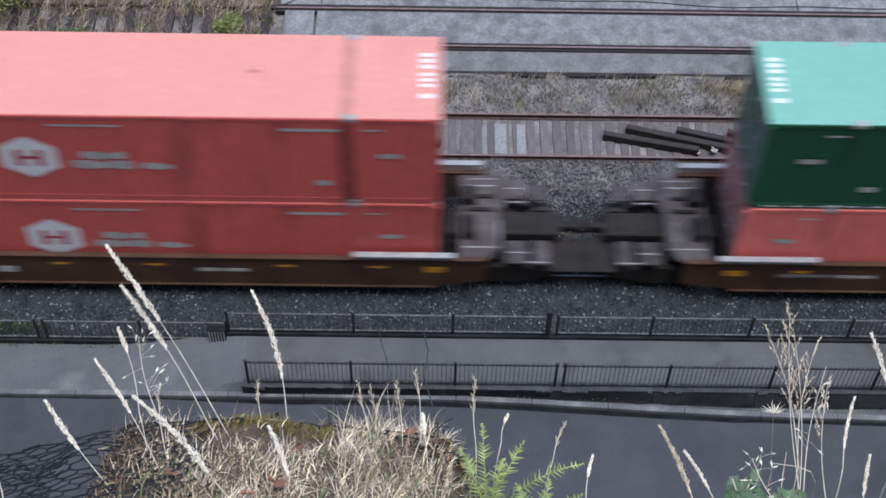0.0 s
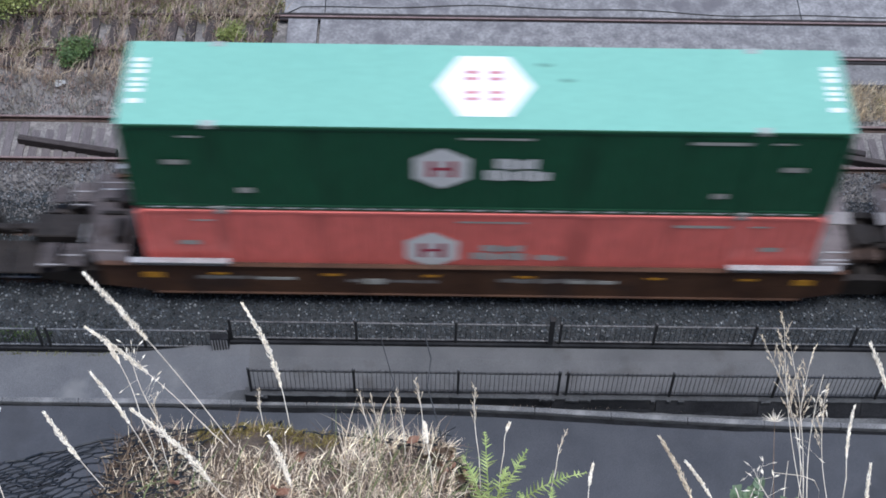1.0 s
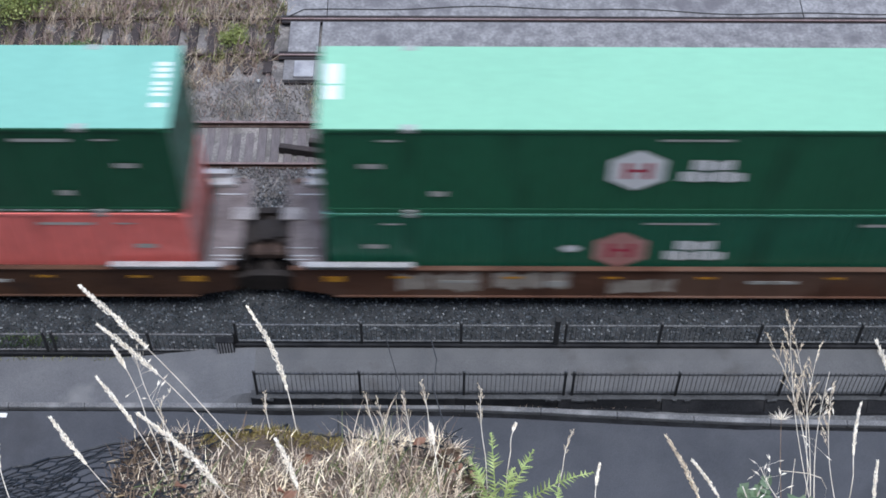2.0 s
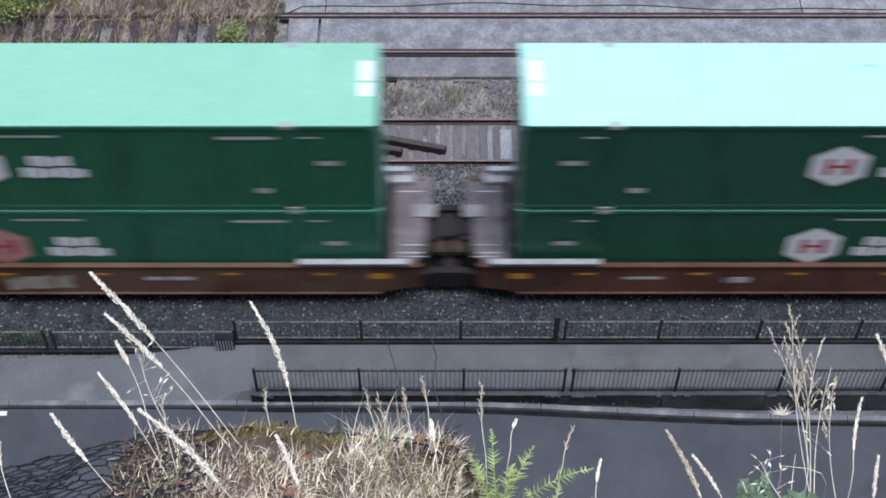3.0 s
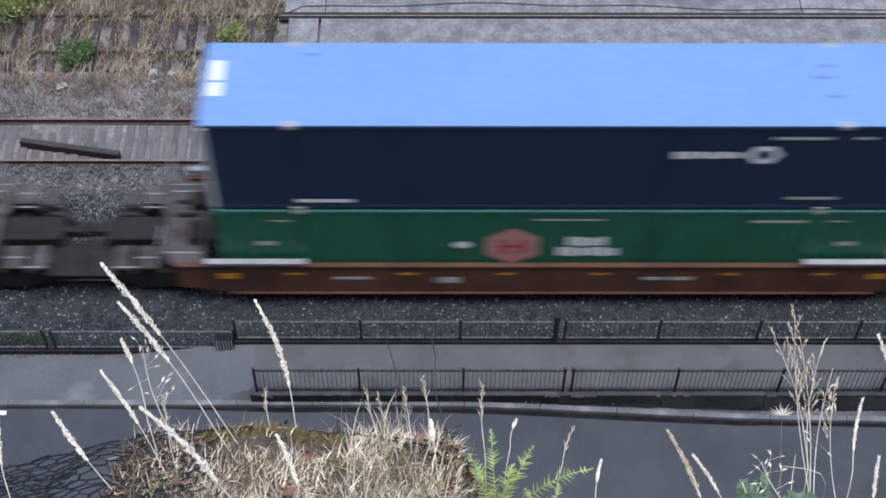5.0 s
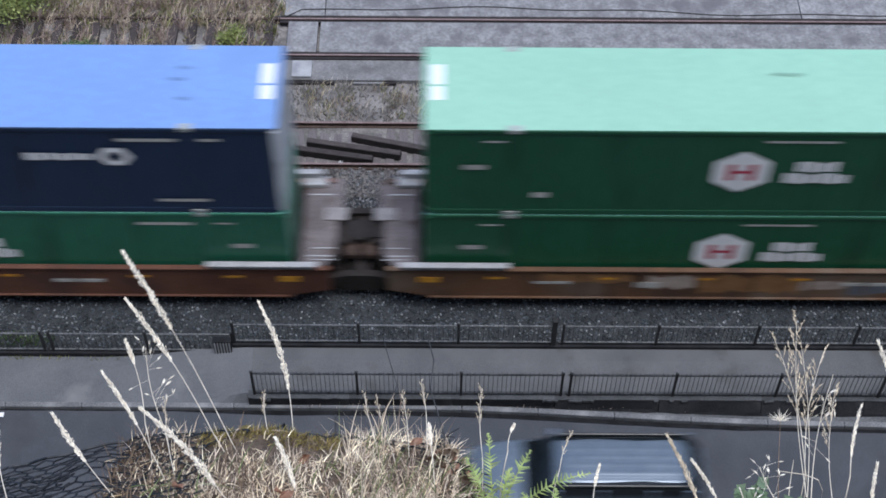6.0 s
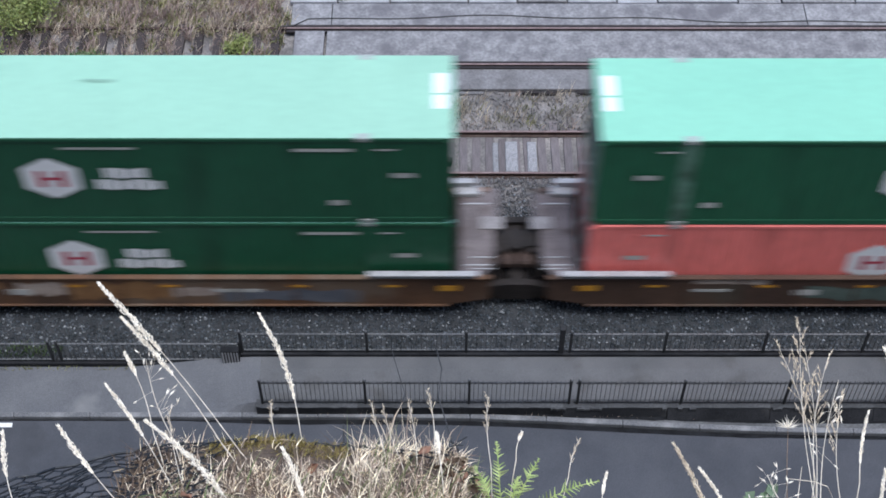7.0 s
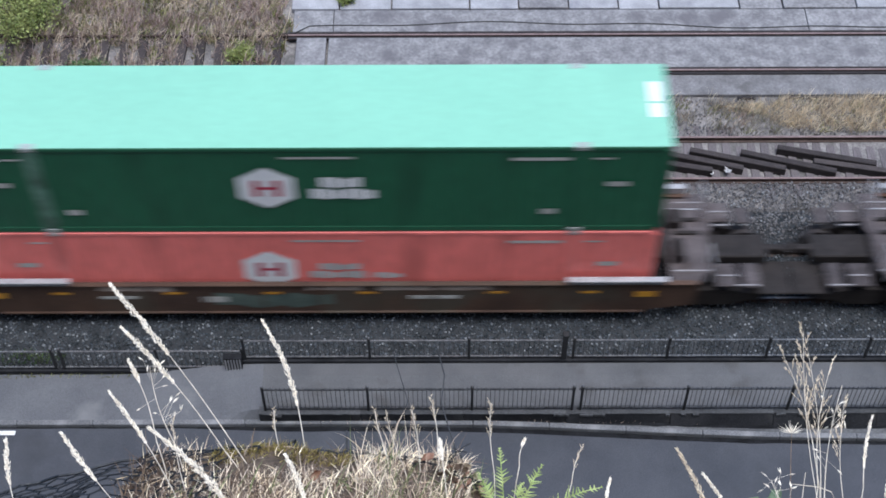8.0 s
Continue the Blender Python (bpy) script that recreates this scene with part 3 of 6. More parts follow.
stones("ballast_stones", "dark grey crushed ballast stones beside the main track", 34000, (-15, 15, -1.38, 3.2), ballast_height, 0.036, M_STONE, 3)
stones("siding_gravel", "paler gravel between the tracks", 18000, (-15, 15, 2.5, 4.3), lambda y: ballast_height(y) + 0.015, 0.034, M_STONE2, 4)
stones("yard_gravel", "pale gravel and dirt behind the siding", 5500, (-15, 15, 5.9, 7.6), -0.14, 0.03, M_STONE2, 6)
stones("pale_ballast", "scattered pale stones in the dark ballast", 1300, (-15, 15, -1.38, 0.4), lambda y: ballast_height(y) + 0.03, 0.034, M_STONEPALE, 7)
stones("pale_track_stones", "scattered pale stones between the rails", 1500, (-15, 15, 1.2, 4.2), lambda y: ballast_height(y) + 0.035, 0.036, M_STONEPALE, 9)


# ---- train ----
TRACK_Y, HALF, WIDE_C, HIGH_C = 1.295, 8.075, 2.59, 2.896
FLOOR_Z = 0.352
CHAINED, COUPLED = 1.61, 3.585  # half the gap between stacks: shared truck, coupler


def hexagon(bm, cx, cz, w, h, place, cut=0.25):
    pts = [(-w / 2, 0), (-w / 2 + w * cut, -h / 2), (w / 2 - w * cut, -h / 2), (w / 2, 0), (w / 2 - w * cut, h / 2), (-w / 2 + w * cut, h / 2)]
    bm.faces.new([bm.verts.new(place(cx + u, cz + v)) for u, v in pts])


def tall_hexagon(bm, cx, cz, w, h, place, cut=0.25):
    pts = [(0, -h / 2), (w / 2, -h / 2 + h * cut), (w / 2, h / 2 - h * cut), (0, h / 2), (-w / 2, h / 2 - h * cut), (-w / 2, -h / 2 + h * cut)]
    bm.faces.new([bm.verts.new(place(cx + u, cz + v)) for u, v in pts])


def side_face(d):
    return lambda u, v: (u, -WIDE_C / 2 - d, v)


def roof_face(d):
    return lambda u, v: (u, v, HIGH_C + d)


def ribbed(bm, x0, x1, z0, z1, y, depth, pitch, out):
    """A sheet wall with raised vertical ribs."""
    xs = []
    n = round((x1 - x0) / pitch)
    p = (x1 - x0) / n
    for i in range(n):
        a = x0 + i * p
        xs += [(a, 0), (a + p * 0.30, 0), (a + p * 0.42, depth), (a + p * 0.88, depth)]
    xs.append((x1, 0))
    lo = [bm.verts.new((x, y + out * d, z0)) for x, d in xs]
    hi = [bm.verts.new((x, y + out * d, z1)) for x, d in xs]
    for i in range(len(xs) - 1):
        bm.faces.new((lo[i], lo[i + 1], hi[i + 1], hi[i]))


def build_container(colour, label, group, logo="none", roof_logo=False, numbers="lines", deep_ribs=False, door_label="", pale_post=False, dashes=False, scuffs=(), light_post=False, soot=False):
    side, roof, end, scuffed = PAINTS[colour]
    c = thing("container", label, "container", group)
    W = WIDE_C / 2
    bm = bmesh.new()
    ribbed(bm, -HALF + 0.1, HALF - 0.1, 0.16, HIGH_C - 0.10, 0, 0.03 if deep_ribs else 0.010, 0.30 if deep_ribs else 0.41, -1)
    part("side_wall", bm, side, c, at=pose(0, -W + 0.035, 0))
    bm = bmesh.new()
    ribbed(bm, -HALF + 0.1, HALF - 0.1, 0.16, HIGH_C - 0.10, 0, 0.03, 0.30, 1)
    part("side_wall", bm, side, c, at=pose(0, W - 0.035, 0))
    # roof: a sheet with faint cross ribs
    bm = bmesh.new()
    n = 53
    p = 2 * HALF / n
    xs = []
    for i in range(n):
        a = -HALF + i * p
        xs += [(a, 0), (a + p * 0.4, 0), (a + p * 0.5, 0.006), (a + p * 0.9, 0.006)]
    xs.append((HALF, 0))
    lo = [bm.verts.new((x, -W + 0.02, HIGH_C - 0.008 + d)) for x, d in xs]
    hi = [bm.verts.new((x, W - 0.02, HIGH_C - 0.008 + d)) for x, d in xs]
    for i in range(len(xs) - 1):
        bm.faces.new((lo[i], lo[i + 1], hi[i + 1], hi[i]))
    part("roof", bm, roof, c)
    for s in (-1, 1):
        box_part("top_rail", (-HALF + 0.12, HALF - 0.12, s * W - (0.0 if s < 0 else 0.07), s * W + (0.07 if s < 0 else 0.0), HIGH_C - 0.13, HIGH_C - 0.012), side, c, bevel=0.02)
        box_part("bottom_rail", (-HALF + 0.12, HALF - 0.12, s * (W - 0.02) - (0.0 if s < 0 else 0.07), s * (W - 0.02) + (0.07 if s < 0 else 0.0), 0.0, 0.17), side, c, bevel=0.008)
        # front end: ribbed sheet; rear end: two doors with lock rods
    bm = bmesh.new()
    ribbed(bm, -W + 0.1, W - 0.1, 0.1, HIGH_C - 0.1, 0, 0.03, 0.28, 1)
    bmesh.ops.rotate(bm, verts=bm.verts[:], cent=(0, 0, 0), matrix=Matrix.Rotation(radians(-90), 3, "Z"))
    bmesh.ops.translate(bm, verts=bm.verts[:], vec=(HALF - 0.04, 0, 0))
    part("end_wall", bm, M_PALEDOOR if pale_post else end, c)
    for x in (-HALF + 0.005, HALF - 0.075):
        box_part("end_sill", (x, x + 0.07, -W + 0.11, W - 0.11, 0.0, 0.145), end, c, bevel=0.008)
        box_part("end_header", (x, x + 0.07, -W + 0.11, W - 0.11, HIGH_C - 0.125, HIGH_C - 0.014), end, c, bevel=0.008)
    box_part("floor", (-HALF + 0.1, HALF - 0.1, -W + 0.09, W - 0.09, 0.03, 0.12), M_TRUCK, c)
    for s in (-1, 1):
        bm = bmesh.new()
        y0, y1 = (0.006, W - 0.1) if s > 0 else (-W + 0.1, -0.006)
        box(bm, -HALF + 0.012, -HALF + 0.05, y0, y1, 0.14, HIGH_C - 0.12, 0.006)
        d = part("door", bm, M_PALEDOOR if pale_post else end, c, door_label)
        for k in (0.3, 0.75):
            y = y0 + (y1 - y0) * k
            bm = bmesh.new()
            rod(bm, (-HALF - 0.005, y, 0.15), (-HALF - 0.005, y, HIGH_C - 0.13), 0.017)
            for z in (0.3, 1.0, 1.9, 2.6):
                box(bm, -HALF - 0.03, -HALF + 0.014, y - 0.05, y + 0.05, z, z + 0.05)
            part("lock_rod", bm, M_CAST, d)
        for x in (-HALF, HALF - 0.13):
            box_part("corner_post", (x, x + 0.13, s * W - (0 if s < 0 else 0.11), s * W + (0.11 if s < 0 else 0), 0.12, HIGH_C - 0.12), M_PALEDOOR if pale_post else side, c, bevel=0.01)
        for x in (-6.08, 6.08):
            box_part("lift_post", (x - 0.18, x + 0.18, s * (W - 0.002) - (0 if s < 0 else 0.04), s * (W - 0.002) + (0.04 if s < 0 else 0), 0.17, HIGH_C - 0.13), end if light_post and x < 0 else side, c)
            for z in (0.0, HIGH_C - 0.118):
                box_part("corner_casting", (x - 0.14, x + 0.14, s * W - (0.012 if s < 0 else 0.16), s * W + (0.16 if s < 0 else 0.012), z + 0.006, z + 0.126), M_CAST, c, bevel=0.012)
    # markings
    sf, rf = side_face(0.004), roof_face(0.006)
    if logo != "none":
        bm = bmesh.new()
        wide = logo == "wide"
        cx, cz = (-1.15 if wide else -1.05 if logo == "red" else -0.95), (1.50 if wide else 1.57)
        tall_hexagon(bm, cx, cz, 1.26, 1.40, sf, 0.26)
        badge = part("badge", bm, M_MARK if logo != "red" else M_REDBADGE, c, "white hexagonal badge" if logo != "red" else "faded pink hexagonal badge")
        bm = bmesh.new()
        h = [(-0.36, -0.36), (-0.16, -0.36), (-0.16, -0.07), (0.16, -0.07), (0.16, -0.36), (0.36, -0.36), (0.36, 0.32), (0.16, 0.32), (0.16, 0.05), (-0.16, 0.05), (-0.16, 0.32), (-0.36, 0.32)]
        face = side_face(0.007)
        bm.faces.new([bm.verts.new(face(cx + a * 0.9, cz + b * 0.8)) for a, b in h])
        part("badge_mark", bm, M_REDMARK, badge, "red block mark")
        rows = ((0.27, 1.22, cz + 0.03, cz + 0.36, 4), (0.04, 1.52, cz - 0.36, cz - 0.03, 6)) if not wide else \
            ((0.05, 1.05, cz - 0.02, cz + 0.22, 4), (-0.2, 1.15, cz - 0.34, cz - 0.08, 5), (1.35, 2.05, cz - 0.34, cz - 0.14, 3))
        for x0, x1, z0, z1, n in rows:
            w = (x1 - x0) / n
            bar_parts("lettering", [(x0 + k * w, x0 + (k + 0.86) * w, z0 - 0.03 * (k * 7 % 3 == 1), z1 - 0.05 * (k * 5 % 3 == 1)) for k in range(n)],
                      sf, M_MARK if not wide else M_DULLMARK, c, "white lettering shown as a bar")
    if logo == "red":
        bm = bmesh.new()
        hexagon(bm, -2.25, 1.62, 0.5, 0.26, sf, 0.3)
        part("emblem", bm, M_MARK, c, "small white emblem")
    if colour == "navy":
        bar_parts("lettering", ((2.42, 2.64, 1.84, 2.08), (2.67, 2.87, 1.84, 2.08), (2.91, 3.12, 1.87, 2.08), (3.15, 3.36, 1.84, 2.06), (3.40, 3.62, 1.86, 2.08), (3.65, 3.92, 1.86, 2.06), (-6.1, -4.8, 0.30, 0.42)), sf, M_MARK, c, "white lettering shown as a bar")
        bm = bmesh.new()
        for k in range(6):
            a0, a1 = k * math.pi / 3, (k + 1) * math.pi / 3
            bm.faces.new([bm.verts.new(sf(4.42 + r * 0.40 * math.cos(a), 1.97 + r * 0.33 * math.sin(a))) for r, a in ((1, a0), (1, a1), (0.5, a1), (0.5, a0))])
        part("badge", bm, M_MARK, c, "white emblem")
    bar_parts("stencil", ((4.55, 5.85, 2.47, 2.57), (6.35, 6.8, 2.48, 2.57), (5.2, 6.35, 0.42, 0.52)) if colour == "navy" else ((-0.55, 1.05, 2.54, 2.61), (4.55, 5.85, 2.47, 2.57), (6.35, 6.8, 2.50, 2.56), (6.7, 7.2, 1.60, 1.76), (5.25, 5.6, 0.64, 0.82),
                          (-6.75, -6.3, 2.50, 2.56), (-7.2, -6.7, 1.60, 1.76), (-5.6, -5.25, 0.64, 0.82)), sf, M_FAINT, c, "faint white stencilling shown as a bar")
    if dashes:
        bar_parts("reflective_strip", [(-HALF + 0.35 + 0.62 * k, -HALF + 0.77 + 0.62 * k, 0.06, 0.10) for k in range(25)], side_face(-0.014), M_MARK, c, "short white reflective strip")
    for s in (-1, 1):
        x0, x1 = (-7.90, -7.62) if s < 0 else (7.62, 7.90)
        if numbers == "lines":
            rects = [(x0, x1, 0.62 - k * 0.185, 0.74 - k * 0.185) for k in range(3)] + [(x0, x1, 0.02 - k * 0.17, 0.12 - k * 0.17) for k in range(3)] + [(x0, x1, -0.66, -0.52)]
        else:
            x0, x1 = (-7.93, -7.65) if s < 0 else (7.65, 7.93)
            rects = [(x0, x1, 0.08, 0.70), (x0, x1, -0.40, 0.02)]
        bar_parts("roof_number", rects, rf, M_MARK, c, "white roof number shown as a bar")
    if soot:
        rng = random.Random(6)
        for face, v0, v1, mat in ((roof_face(0.0045), -W + 0.02, W - 0.02, scuffed), (side_face(0.0445), 0.2, HIGH_C - 0.15, M_DARKRED)):
            bm = bmesh.new()
            low = [(5.92 - rng.uniform(0, 0.07), v0 + (v1 - v0) * k / 14) for k in range(15)]
            high = [(6.08 + rng.uniform(0, 0.07), v0 + (v1 - v0) * k / 14) for k in range(15)]
            for a, b, c2, d2 in zip(low, high, high[1:], low[1:]):
                bm.faces.new([bm.verts.new(face(*p)) for p in (a, b, c2, d2)])
            bmesh.ops.remove_doubles(bm, verts=bm.verts[:], dist=0.0005)
            part("soot_streak", bm, mat, c, "dark streak down the lifting post")
    for x, y, ln in scuffs:
        bm = bmesh.new()
        face = roof_face(0.0045)
        pts = [(0.5, 0.0), (0.3, 0.05), (0.05, 0.035), (-0.25, 0.06), (-0.5, 0.01), (-0.2, -0.03), (0.15, -0.05), (0.4, -0.03)]
        bm.faces.new([bm.verts.new(face(x + a * ln, y + b * 1.2)) for a, b in pts][::-1])
        part("scuff", bm, scuffed, c, "dark scuff on the roof")
    if roof_logo:
        bm = bmesh.new()
        hexagon(bm, -0.02, 0.0, 2.2, 1.86, roof_face(0.006), 0.25)
        badge = part("roof_badge", bm, M_MARK, c, "large white hexagon on the roof")
        for y in (0.42, 0.22, -0.2, -0.4):
            bar_parts("badge_mark", ((-0.42, -0.18, y - 0.05, y + 0.05), (0.12, 0.36, y - 0.05, y + 0.05)), roof_face(0.009), M_REDMARK, badge, "small red block")
    return c


WHEEL_R = 0.42
wheelsets = []


def build_truck(parent, x):
    bm = bmesh.new()
    box(bm, -0.22, 0.22, -1.0, 1.0, 0.38, 0.66, 0.04)
    box(bm, -0.5, 0.5, -0.35, 0.35, 0.50, 0.72, 0.06)
    t = part("truck", bm, M_TRUCK, parent, "dark cast steel wheel truck", at=pose(x, 0, RAIL_TOP))
    for s in (-1, 1):
        bm = bmesh.new()
        prism(bm, [(-1.15, 0.42), (-0.75, 0.36), (-0.38, 0.18), (0.38, 0.18), (0.75, 0.36), (1.15, 0.42), (1.15, 0.62), (0.7, 0.68), (0.35, 0.78), (-0.35, 0.78), (-0.7, 0.68), (-1.15, 0.62)],
              "y", s * 1.0 - 0.09, s * 1.0 + 0.09)
        part("side_frame", bm, M_TRUCK, t)
        bm = bmesh.new()
        for k in (-0.15, 0.0, 0.15):
            rod(bm, (k, s * 1.0, 0.24), (k, s * 1.0, 0.5), 0.06, 8)
        part("spring", bm, M_RAIL, t)
    for wx in (-0.45, 0.45):
        bm = bmesh.new()
        box(bm, wx - 0.05, wx + 0.05, -0.95, 0.95, 0.3, 0.46, 0.01)
        part("brake_beam", bm, M_TRUCK, t)
    for wx in (-0.89, 0.89):
        bm = bmesh.new()
        rod(bm, (0, -0.95, 0), (0, 0.95, 0), 0.08, 10)
        for s in (-1, 1):
            rod(bm, (0, s * 0.69, 0), (0, s * 0.82, 0), WHEEL_R - 0.005, 28)
            rod(bm, (0, s * 0.68, 0), (0, s * 0.71, 0), WHEEL_R + 0.025, 28)
            for k in range(6):
                a = k * math.pi / 3
                rod(bm, (0.22 * math.cos(a), s * 0.815, 0.22 * math.sin(a)), (0.22 * math.cos(a), s * 0.835, 0.22 * math.sin(a)), 0.04, 6)
        w = part("wheelset", bm, M_WHEEL, t, at=pose(wx, 0, WHEEL_R))
        wheelsets.append((w, wx))
    return t


def build_well_unit(sill, ends, label, patches=(), sag=0.0):
    """One well of a container car. ends: half the gap and whether it carries a truck, left and right. sag: how far its floor sits lower."""
    u = thing("well_car", label, "rail car", "well cars of the train")
    mat = SILLS[sill]
    for s in (-1, 1):
        bm = bmesh.new()
        e0, e1 = [HALF + (0.9 if g == CHAINED else 1.15) for g, _ in ends]
        y0, y1 = sorted((s * 1.36, s * 1.42))
        prism(bm, [(-e0, 1.28), (-e0, 0.44), (-HALF - 0.2, 0.28), (-HALF + 0.1, 0.2), (HALF - 0.1, 0.2), (HALF + 0.2, 0.28), (e1, 0.44), (e1, 1.28)], "y", y0, y1)
        y0, y1 = sorted((s * 1.33, s * 1.47))
        box(bm, -e0, e1, y0, y1, 1.27, 1.32, 0.01)
        box(bm, -HALF + 0.1, HALF - 0.1, y0, y1, 0.17, 0.22, 0.01)
        for k in range(11):
            x = -7.0 + k * 1.4
            y0, y1 = sorted((s * 1.42, s * 1.455))
            box(bm, x - 0.03, x + 0.03, y0, y1, 0.22, 1.27)
        sl = part("side_sill", bm, mat, u)
        for k in (-6.35, -3.6, -1.2, 1.15, 4.3, 6.6):
            y0, y1 = sorted((s * 1.42, s * 1.428))
            box_part("reflector", (k - 0.22, k + 0.22, y0, y1, 0.92, 1.0), M_YELLOW, sl, "yellow reflective marker")
        y0, y1 = sorted((s * 1.42, s * 1.427))
        for x0, x1, z0, z1 in ((2.2, 3.4, 0.72, 0.84), (-5.4, -4.5, 0.74, 0.84), (-2.9, -2.3, 0.6, 0.82)):
            box_part("stencil", (x0, x1, y0, y1, z0, z1), M_FAINT, sl, "faded pale stencilling shown as a bar")
    rng = random.Random(len(patches) * 7 + len(sill))
    for x0, x1, z0, z1, m in patches:
        bm = bmesh.new()
        n = 9
        top = [(x0 + (x1 - x0) * k / n, z1 - rng.uniform(0, 0.25) * (z1 - z0)) for k in range(n + 1)]
        low = [(x1 - (x1 - x0) * k / n, z0 + rng.uniform(0, 0.25) * (z1 - z0)) for k in range(n + 1)]
        bm.faces.new([bm.verts.new((x, -1.4235, z)) for x, z in top + low][::-1])
        part("paint_patch", bm, m, u, "patch of old paint on the side sill")
    box_part("well_floor", (-HALF - 0.1, HALF + 0.1, -1.34, 1.34, 0.25 - sag, 0.35 - sag), M_TRUCK, u)
    for s, (gap, carries) in zip((-1, 1), ends):
        def bx(bm, x0, x1, *rest):
            a, b = sorted((s * (HALF + x0), s * (HALF + x1)))
            box(bm, a, b, *rest)
        for t in (-1, 1):
            bm = bmesh.new()
            y0, y1 = sorted((t * 1.40, t * 1.56))
            reach = 0.62 if gap == CHAINED else 0.38 if t < 0 else 1.1
            bx(bm, -2.05, reach, y0, y1, 1.51, 1.56, 0.01)
            y0, y1 = sorted((t * 1.425, t * 1.465))
            bx(bm, -2.0, reach - 0.07, y0, y1, 1.325, 1.51)
            part("sill_step", bm, M_CAP, u, "pale galvanised step on the sill")
            bm = bmesh.new()
            bx(bm, -0.35, 0.15, *sorted((t * 1.42, t * 1.432)), 0.78, 0.98)
            part("reflector", bm, M_YELLOW, u, "yellow reflective marker")
            bm = bmesh.new()
            for x in (0.1, 0.75):
                rod(bm, (s * (HALF + x), t * 1.36, 1.2), (s * (HALF + x), t * 1.36, 0.62), 0.015)
            for z in (0.66, 0.86, 1.06):
                rod(bm, (s * (HALF + 0.1), t * 1.36, z), (s * (HALF + 0.75), t * 1.36, z), 0.015)
            part("ladder", bm, M_CAP if t < 0 and gap == CHAINED else M_TRUCK, u)
        # bulkhead and end deck
        bm = bmesh.new()
        bx(bm, 0.12, 0.2, -1.33, 1.33, 0.3, 1.24)
        part("bulkhead", bm, M_TRUCK, u)
        d0, d1, dm = (0.2, 1.02, M_DECK) if gap == CHAINED else (0.50, 1.52, M_DECKDARK)
        bm = bmesh.new()
        prism(bm, [(s * (HALF + d0), -1.33), (s * (HALF + d1 - 0.3), -1.33), (s * (HALF + d1), -0.85), (s * (HALF + d1), 0.2), (s * (HALF + d1 + 0.12), 0.35),
                   (s * (HALF + d1 + 0.12), 1.5), (s * (HALF + d0), 1.5)], "z", 1.16, 1.22)
        for y in (-0.9, -0.3, 0.3, 0.9):
            bx(bm, d0 + 0.02, d1 - 0.06, y - 0.03, y + 0.03, 1.02, 1.16)
        deck = part("end_deck", bm, dm, u, "worn mauve-grey end deck" if gap == CHAINED else "rusty brown end deck")
        for y in (-0.98, 0.98):
            bm = bmesh.new()
            bx(bm, d0 + 0.12, d1 - 0.1, y - 0.02, y + 0.02, 1.22, 1.245)
            part("deck_strip", bm, M_CAP, deck)
        if gap == CHAINED:
            bm = bmesh.new()
            bx(bm, 0.72, 1.27, 0.14, 0.54, 1.224, 1.27, 0.01)
            part("cross_step", bm, M_STEP, u, "grey step plate beside the joint")
            bm = bmesh.new()
            bx(bm, 0.10, 0.72, 1.2, 1.5, 1.224, 1.36, 0.015)
            part("step_box", bm, M_CAP, u, "pale galvanised box on the deck")
            bm = bmesh.new()
            bx(bm, gap - 0.42, gap - 0.03, -0.62, -0.1, 0.62, 0.86, 0.05)
            part("draft_casting", bm, M_RAIL, u, "rust-brown casting at the joint")
            for y in (-0.74, -1.1):
                bm = bmesh.new()
                bx(bm, 0.45, 1.0, y - 0.015, y + 0.015, 1.224, 1.25)
                part("deck_strip", bm, M_CAP, u)
        else:
            for y0, y1, z, x1 in ((-1.22, -0.52, 0.93, 2.19), (-0.16, 0.22, 0.95, 2.35), (0.80, 1.42, 0.97, 2.19)):
                bm = bmesh.new()
                bx(bm, d1 + 0.13, x1, y0, y1, z - 0.06, z, 0.01)
                for k in range(4):
                    bx(bm, d1 + 0.16 + 0.1 * k, d1 + 0.2 + 0.1 * k, y0 + 0.04, y1 - 0.04, z, z + 0.02)
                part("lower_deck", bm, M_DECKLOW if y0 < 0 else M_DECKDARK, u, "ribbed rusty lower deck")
            # added dark plate that stands in for the shade between the cars
            bm = bmesh.new()
            bx(bm, 2.76, gap - 0.02, -1.22, -0.2, 0.56, 0.62, 0.02)
            part("draft_plate", bm, M_TRUCK, u, "dark plate added for the shade below the coupler")
            # hose and pipe hanging below the coupler
            bm = bmesh.new()
            pts = [(2.5, -0.5, 0.8), (2.8, -0.62, 0.62), (3.15, -0.66, 0.5), (3.45, -0.6, 0.56), (gap, -0.5, 0.66)]
            for p, q in zip(pts, pts[1:]):
                rod(bm, (s * (HALF + p[0]), p[1], p[2]), (s * (HALF + q[0]), q[1], q[2]), 0.03, 7)
            part("air_hose", bm, M_BLACK, u, "black air hose")
            for x0, x1, y, z in ((1.75, 2.18, 0.66, 0.99), (1.72, 2.2, -0.92, 0.955), (2.16, 2.72, -1.21, 0.945), (1.72, 2.2, 1.1, 0.99), (0.78, 1.5, -0.98, 1.235), (0.78, 1.5, 1.2, 1.235)):
                bm = bmesh.new()
                bx(bm, x0, x1, y - 0.022, y + 0.022, z - 0.02, z + 0.012)
                part("deck_strip", bm, M_STEP, u, "pale worn edge strip")
            for y in (0.2, 0.62):
                bm = bmesh.new()
                bx(bm, 0.7, 1.35, y - 0.05, y + 0.05, 1.222, 1.30, 0.015)
                part("deck_bracket", bm, M_TRUCK, u, "dark bracket on the deck")
        # centre sill and draft gear
        bm = bmesh.new()
